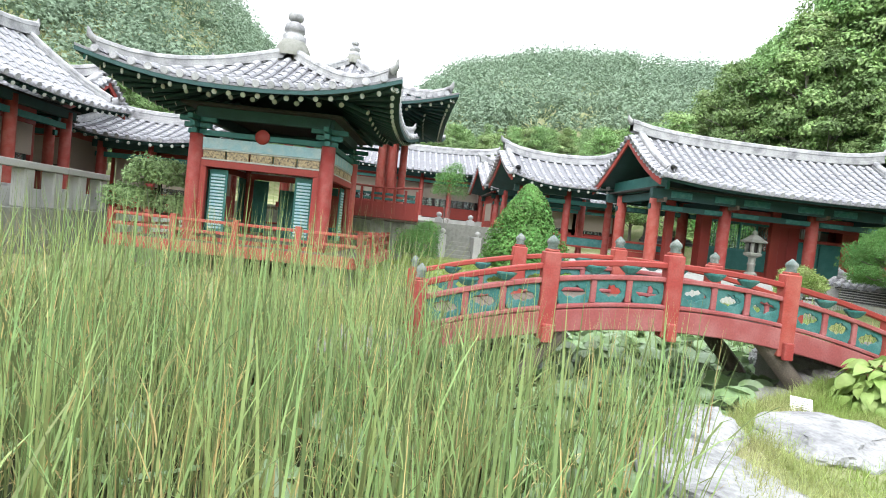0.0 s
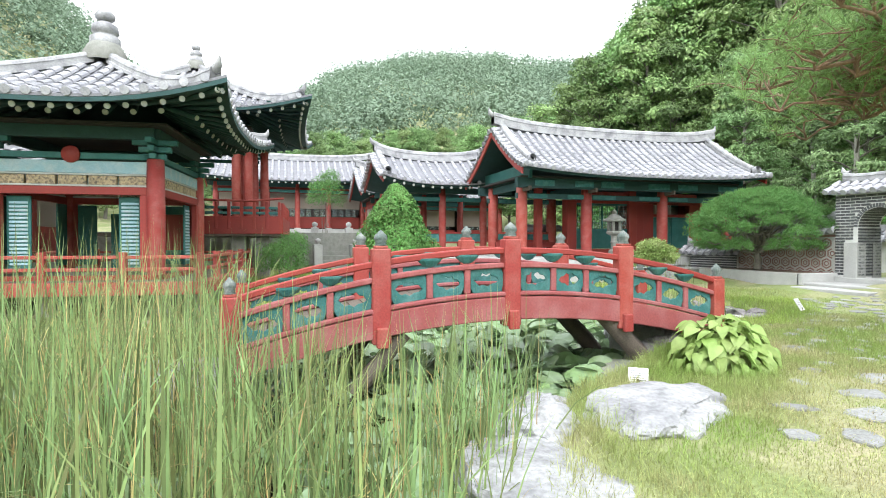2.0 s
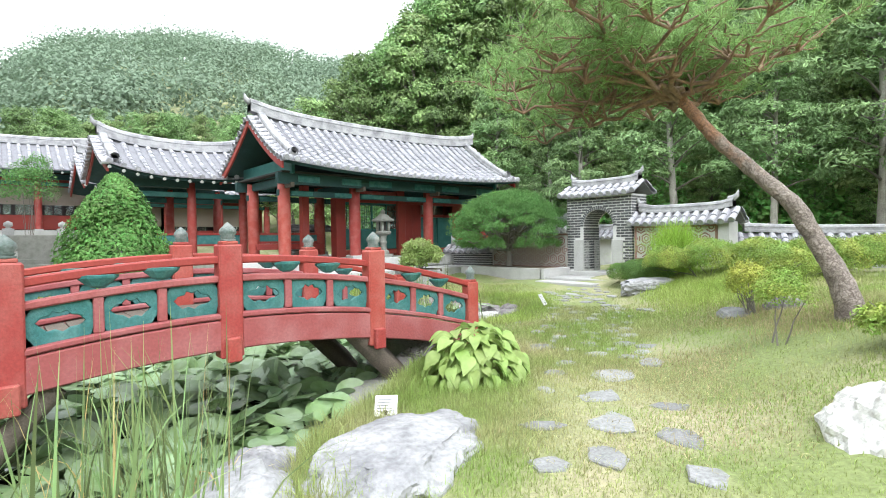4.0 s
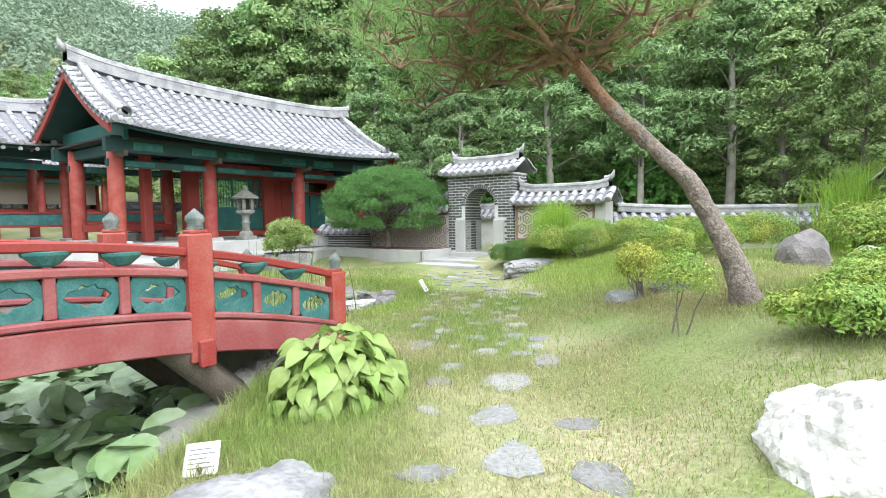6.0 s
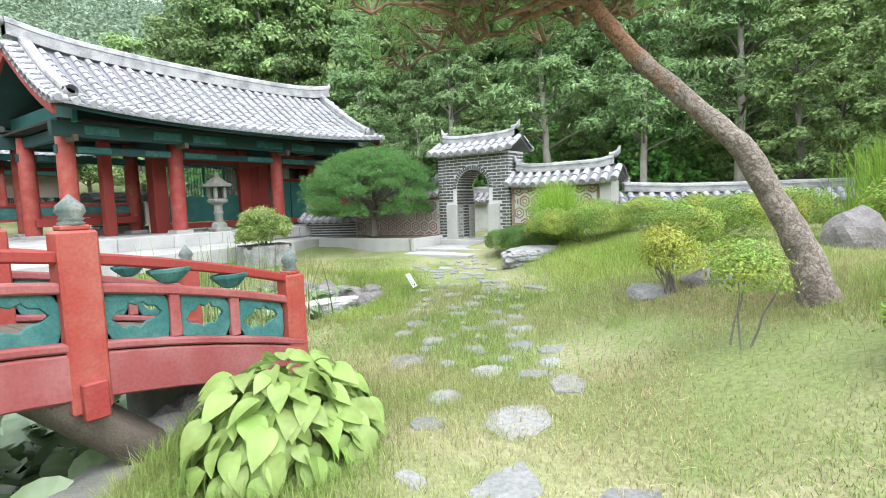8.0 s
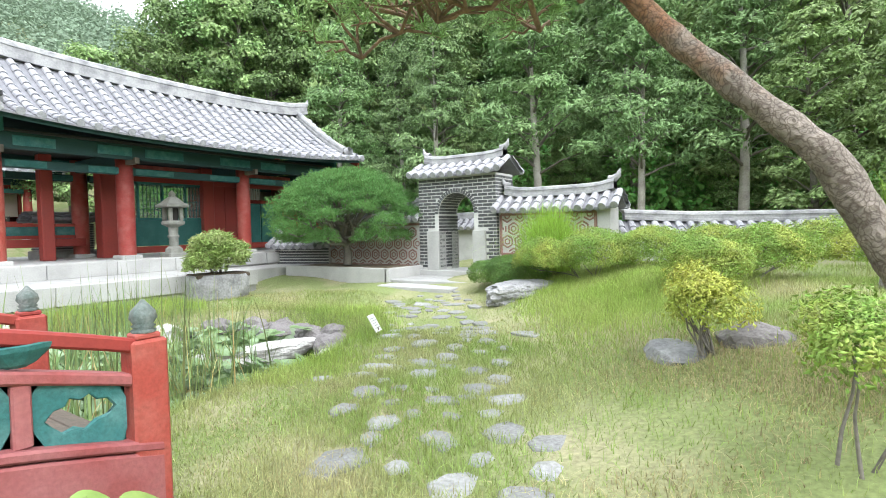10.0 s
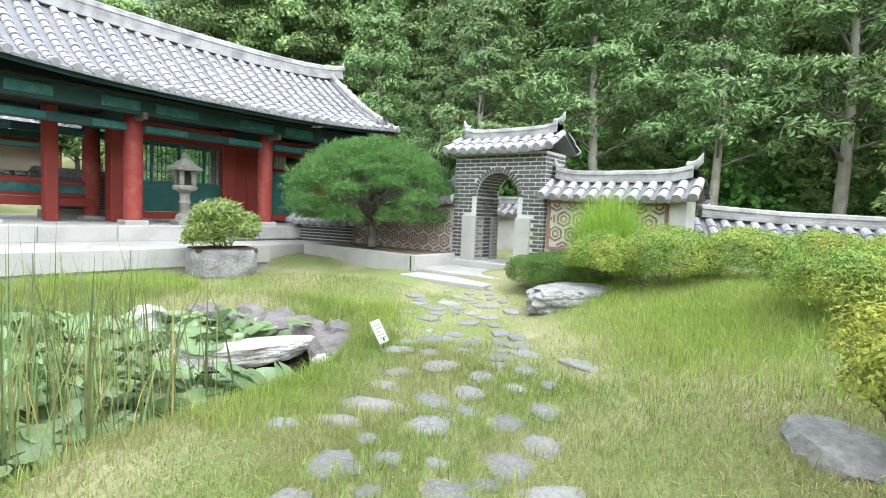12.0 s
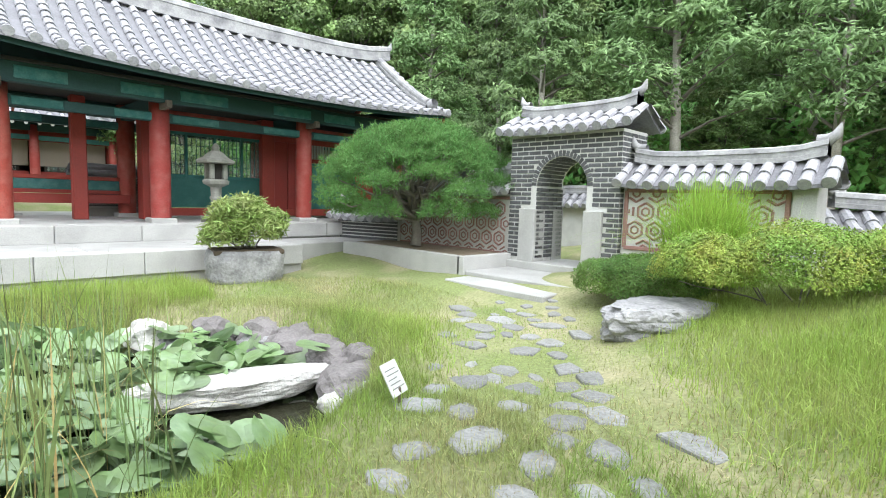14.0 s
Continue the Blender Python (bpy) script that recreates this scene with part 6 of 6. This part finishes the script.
leafy("azalea_hedge", 12.0, 7.2, "spreading azalea shrubs with yellow new growth", "hedge", [(0, 0, .3, .5, .3), (.7, -.5, .35, .55, .34), (1.4, -1.2, .4, .6, .36)], 30000, .036, AZAL, seed=13, stems=3, inner=.6, lumpy=.16)
leafy("azalea", 14.0, 10.75, "dark clipped azalea cushion beside the gate", "shrub", [(0, 0, .26, .6, .34), (-.1, .5, .22, .42, .28)], 30000, .032, mat("azalea_dark", (.10, .20, .045), .55, .15, 2.5, 10, 0, (.17, .27, .05), .6, island=.4, leaf=.3), seed=4, stems=3, inner=.7, lumpy=.08)
leafy("shrub", 7.3, 4.85, "loose yellow-green shrub beside the white rock", "shrub", [(0, 0, .19, .32, .19), (.42, -.1, .24, .36, .22), (.9, -.2, .28, .38, .24), (1.45, -.3, .32, .4, .26), (.1, .35, .14, .22, .15)], 18000, .045, AZAL, seed=5)
leafy("shrub", 13.3, 4.5, "dense yellow-green shrubs under the trees", "shrub", [(0, 0, .45, .6, .42), (.8, -.4, .5, .7, .5), (1.8, -.8, .6, .8, .55)], 14000, .06, AZAL, seed=6)
leafy("bamboo_bush", PLX, PLY, "dwarf bamboo bush with pale-edged narrow leaves", "bush", [(0, 0, .34, .6, .34), (-.1, 0, .6, .46, .28), (.3, .05, .46, .42, .26), (-.42, -.1, .22, .36, .26)], 6200, .17, BAMBOO, .5, z=PZ + .56, seed=7, thin=.2)

# fountain grass cushion
FG = plant("fountain_grass", 14.6, 10.3, "bright green fountain grass cushion", "grass")
r8 = np.random.default_rng(81)
p = r8.normal(0, .2, (2600, 2))
stuff(array_part("blades", *blades(np.stack([p[:, 0], p[:, 1], np.zeros(2600) + .1], 1), r8.uniform(.95, 1.45, 2600), .014, .55, r8, 6, .55), FERN, FG))
for k, (x, y, s) in enumerate(((15.5, 4.4, 1.8), (17.0, 3.2, 2.2))):
    FG2 = plant("tall_grass", x, y, "tall feathery yellow-green grass clump", "grass")
    p = r8.normal(0, .35, (1500, 2))
    stuff(array_part("blades", *blades(np.stack([p[:, 0], p[:, 1], np.zeros(1500)], 1), r8.uniform(.6, 1.1, 1500) * s, .02, .28, r8, 5, .4), FERN, FG2))

# conical cypress and dark shrubs on the far bank
CY = plant("conical_tree", 3.95, 18.0, "bright green conical clipped tree", "tree")
r9 = np.random.default_rng(91)
n = 15000
zz = r9.uniform(0, 1, n) ** 1.3
az = r9.uniform(0, 2 * np.pi, n)
rad = (1.28 * (1 - zz) ** .7 + .1) * r9.uniform(.6, 1.05, n) * (1 + .2 * fbm(np.cos(az) * 3, np.sin(az) * 3 + zz * 9, 1.5, 6))
stuff(array_part("crown", *cards(np.stack([rad * np.cos(az), rad * np.sin(az), .45 + zz * 2.45], 1), .12, .06, r9, facing=np.stack([np.cos(az), np.sin(az), np.full(n, .6)], 1)), CONE, CY))
tube("trunk", [(0, 0, 0), (0, 0, 2.6)], [.1, .02], BARKD, CY)
leafy("shrub", .9, 19.2, "dark green pine shrub under the balcony", "shrub", [(0, 0, .6, .7, .6), (.3, .1, 1.0, .45, .45)], 8000, .06, JUNI, seed=8)
leafy("small_tree", -5.6, 16.3, "layered small pine beside the pavilion", "tree", [(0, 0, 2.0, .75, .45), (-.5, 0, 1.4, .6, .35), (.5, .1, 1.3, .55, .3)], 8000, .09, FORESTP, seed=9)
leafy("small_tree", 2.9, 31.0, "thin small tree in the court", "tree", [(0, 0, 2.4, .9, .9), (.3, .2, 3.2, .6, .6)], 3500, .1, JUNI, seed=10)


# ---- woods ----
def tree_proto(kind, seed):
    """One woodland tree at the origin, about 10 m high: tapered trunk, limbs and a crown of leaves in clumps."""
    r = np.random.default_rng(seed)
    E = empty({"broad": "broadleaf_tree", "pine": "pine_tree", "spire": "poplar_tree"}[kind], pose(0, 0, 0),
              {"broad": "tall broadleaf tree on the slope", "pine": "tall pine with bare pale trunk", "spire": "slender light green tree on the slope"}[kind], "tree", "trees of the wooded slope")
    H = 10.0
    bend = r.normal(0, .25, 2)
    zs = np.linspace(0, H * .93, 9)
    tp = np.stack([bend[0] * (zs / H) ** 2, bend[1] * (zs / H) ** 2, zs - .3], 1)
    tube("trunk", tp, np.linspace(.17, .03, 9), PALEBARK if kind == "pine" else BARKD, E, seg=8)
    cl, lm = [], []
    if kind == "broad":
        m, lo, wide = 46, .22, 2.5
    elif kind == "spire":
        m, lo, wide = 40, .12, 1.45
    else:
        m, lo, wide = 40, .3, 1.9
    for k in range(m):
        t = lo + (1 - lo) * (k + .5) / m
        prof = math.sin(math.pi * min(1, (t - lo) / (1 - lo) * .82 + .16)) ** .7 if kind != "pine" else (1.08 - t) * 1.25
        a = k * 2.4 + r.uniform(-.4, .4)
        d = wide * prof * r.uniform(.45, 1.05)
        c = np.array((d * math.cos(a), d * math.sin(a), H * t + r.uniform(-.3, .3) - (.0 if kind != "pine" else .12 * d)))
        b = np.array((bend[0] * t ** 2, bend[1] * t ** 2, H * t - .55 * d))
        lm.append(tube_arrays(np.stack([b, (b + c) / 2 + (0, 0, .1), c]), [.05, .03, .012], 5))
        cl.append(c)
    stuff(array_part("limbs", *join_arrays(lm), BARKD, E, smooth=True))
    leafmat = {"broad": BROAD, "pine": FORESTP, "spire": BROADY}[kind]
    cl = np.array(cl)
    size = r.uniform(.6, 1.05, len(cl)) * {"broad": 1.0, "pine": .95, "spire": .75}[kind]
    c, face = puffs(cl, size, 300 if kind != "pine" else 300, r, .72 if kind != "pine" else .5, -.35)
    stuff(array_part("crown", *cards(c, .19 if kind != "pine" else .22, .125 if kind != "pine" else .07, r, facing=face), leafmat, E))
    return E


protos = {k: [tree_proto(k, s) for s in ss] for k, ss in (("broad", (1, 2)), ("pine", (3, 4)), ("spire", (5, 6)))}
used = set()
r10 = np.random.default_rng(101)


def put_tree(kind, x, y, hgt, turn=None):
    # the skyline falls from the slope on the east to the open valley in the north
    az, far = math.degrees(math.atan2(x - .3, y - 3.4)), math.hypot(x - .3, y - 3.4)
    top = 1.5 + far * math.tan(radians(float(np.interp(az, (0, 28, 32, 40, 48, 120), (11, 12.5, 16, 22.5, 28, 40))))) - gz(x, y)
    if top < 2.5:
        return
    hgt = min(hgt, top)
    pr = protos[kind][int(r10.integers(0, 2))]
    s = hgt / 10
    m = pose(x, y, gz(x, y), r10.normal(0, 2), r10.normal(0, 2), r10.uniform(0, 360))
    if pr not in used:
        used.add(pr)
        pr.matrix_basis = m
        pr.scale = (s * r10.uniform(.9, 1.1),) * 2 + (s,)
    else:
        old = pr.scale.copy()
        pr.scale = (s * r10.uniform(.9, 1.1),) * 2 + (s,)
        copy_thing(pr, m)
        pr.scale = old


# pale-trunked pines behind the garden wall, then the wood in belts
for x, y, h in ((19.5, 16.5, 8.5), (21.0, 13.2, 9.5), (21.5, 10.2, 9), (22.5, 7.6, 10.5), (20.5, 18.5, 8), (24.5, 11, 11), (20, 21.5, 9)):
    put_tree("pine", x, y, h)
for x, y, h in ((15.3, 3.4, 5.6), (17.2, 2.0, 7.0), (19.5, .6, 8), (16.5, -.5, 6), (14.6, 1.6, 5.5), (22, -2, 9), (18.9, 4.3, 5.4), (20.4, 5.9, 6.2), (24, 5, 10), (22, 3, 8), (25, 8, 11)):
    put_tree("spire", x, y, h)
for k in range(150):
    a = math.radians(r10.uniform(12, 112))
    d = r10.uniform(24, 62)
    x, y = 3 + d * math.sin(a), 6 + d * math.cos(a)
    if y > 16 and x < 22 and d < 34 or (x < 16 and y < 41):
        continue
    put_tree(("broad", "spire", "broad", "pine")[k % 4], x, y, r10.uniform(7, 12.5))
for k in range(36):
    x, y = r10.uniform(13, 30), r10.uniform(27, 42)
    put_tree(("broad", "spire", "broad")[k % 3], x, y, r10.uniform(7.5, 12))
for k in range(46):
    x, y = r10.uniform(19.5, 27), r10.uniform(-2, 24)
    if x * .8 + y * .42 > 22.5 and not (x < 21 and y > 12):
        put_tree(("broad", "spire", "broad")[k % 3], x, y, r10.uniform(2.6, 4.6))
for k in range(60):
    x, y = r10.uniform(-26, 24), r10.uniform(43, 56)
    put_tree(("broad", "spire", "broad", "pine")[k % 4], x, y, r10.uniform(6, 10))
for k in range(14):
    put_tree("broad", r10.uniform(-30, -14), r10.uniform(28, 42), r10.uniform(6, 9))
for k in range(34):
    a, d = math.radians(r10.uniform(37, 76)), r10.uniform(29, 42)
    put_tree(("broad", "spire")[k % 2], .3 + d * math.sin(a), 3.4 + d * math.cos(a), r10.uniform(10, 16))
for pr in [p for ps in protos.values() for p in ps if p not in used]:
    pr.matrix_basis = pose(40, 30, gz(40, 30))

# ivy and undergrowth over the bank behind the wall
r11 = np.random.default_rng(111)
p = np.stack([r11.uniform(16.5, 36, 110000), r11.uniform(-4, 34, 110000)], 1)
p = p[(p[:, 0] * .80 + p[:, 1] * .42 > 22.5) & ~((p[:, 0] < 20) & (p[:, 1] > 12) & (p[:, 1] < 27))]
z = height(p[:, 0], p[:, 1]) + np.abs(fbm(p[:, 0], p[:, 1], 1.1, 7)) * 2.6 * r11.uniform(.1, 1, len(p)) + 1.2 * r11.uniform(0, 1, len(p)) ** 2
tagged(array_part("undergrowth", *cards(np.stack([p[:, 0], p[:, 1], z], 1), .26, .2, r11, facing=unit(r11.normal(0, .5, (len(p), 3)) + (-.6, -.3, .7))), IVY), "ivy and brambles covering the bank", "undergrowth", kind="stuff")

# far wooded hills; the distance haze is only in their leaf colour
r12 = np.random.default_rng(121)
n = 2600
a = np.radians(r12.uniform(-62, 75, n))
d = 48 + 118 * r12.uniform(0, 1, n) ** .8
cx, cy = 4 + d * np.sin(a), 12 + d * np.cos(a)
cz = height(cx, cy)
rad = r12.uniform(1.7, 3.4, n) * (1 + d / 260)
m = 170
c, face = puffs(np.stack([cx, cy, cz + rad * .7], 1), rad, m, r12, 1.0, -.1)
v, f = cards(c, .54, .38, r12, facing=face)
tagged(array_part("far_woods", v, f, HAZED_WOODS), "wooded hills beyond the roofs, haze put into their pale leaf colour", "woods", kind="stuff")
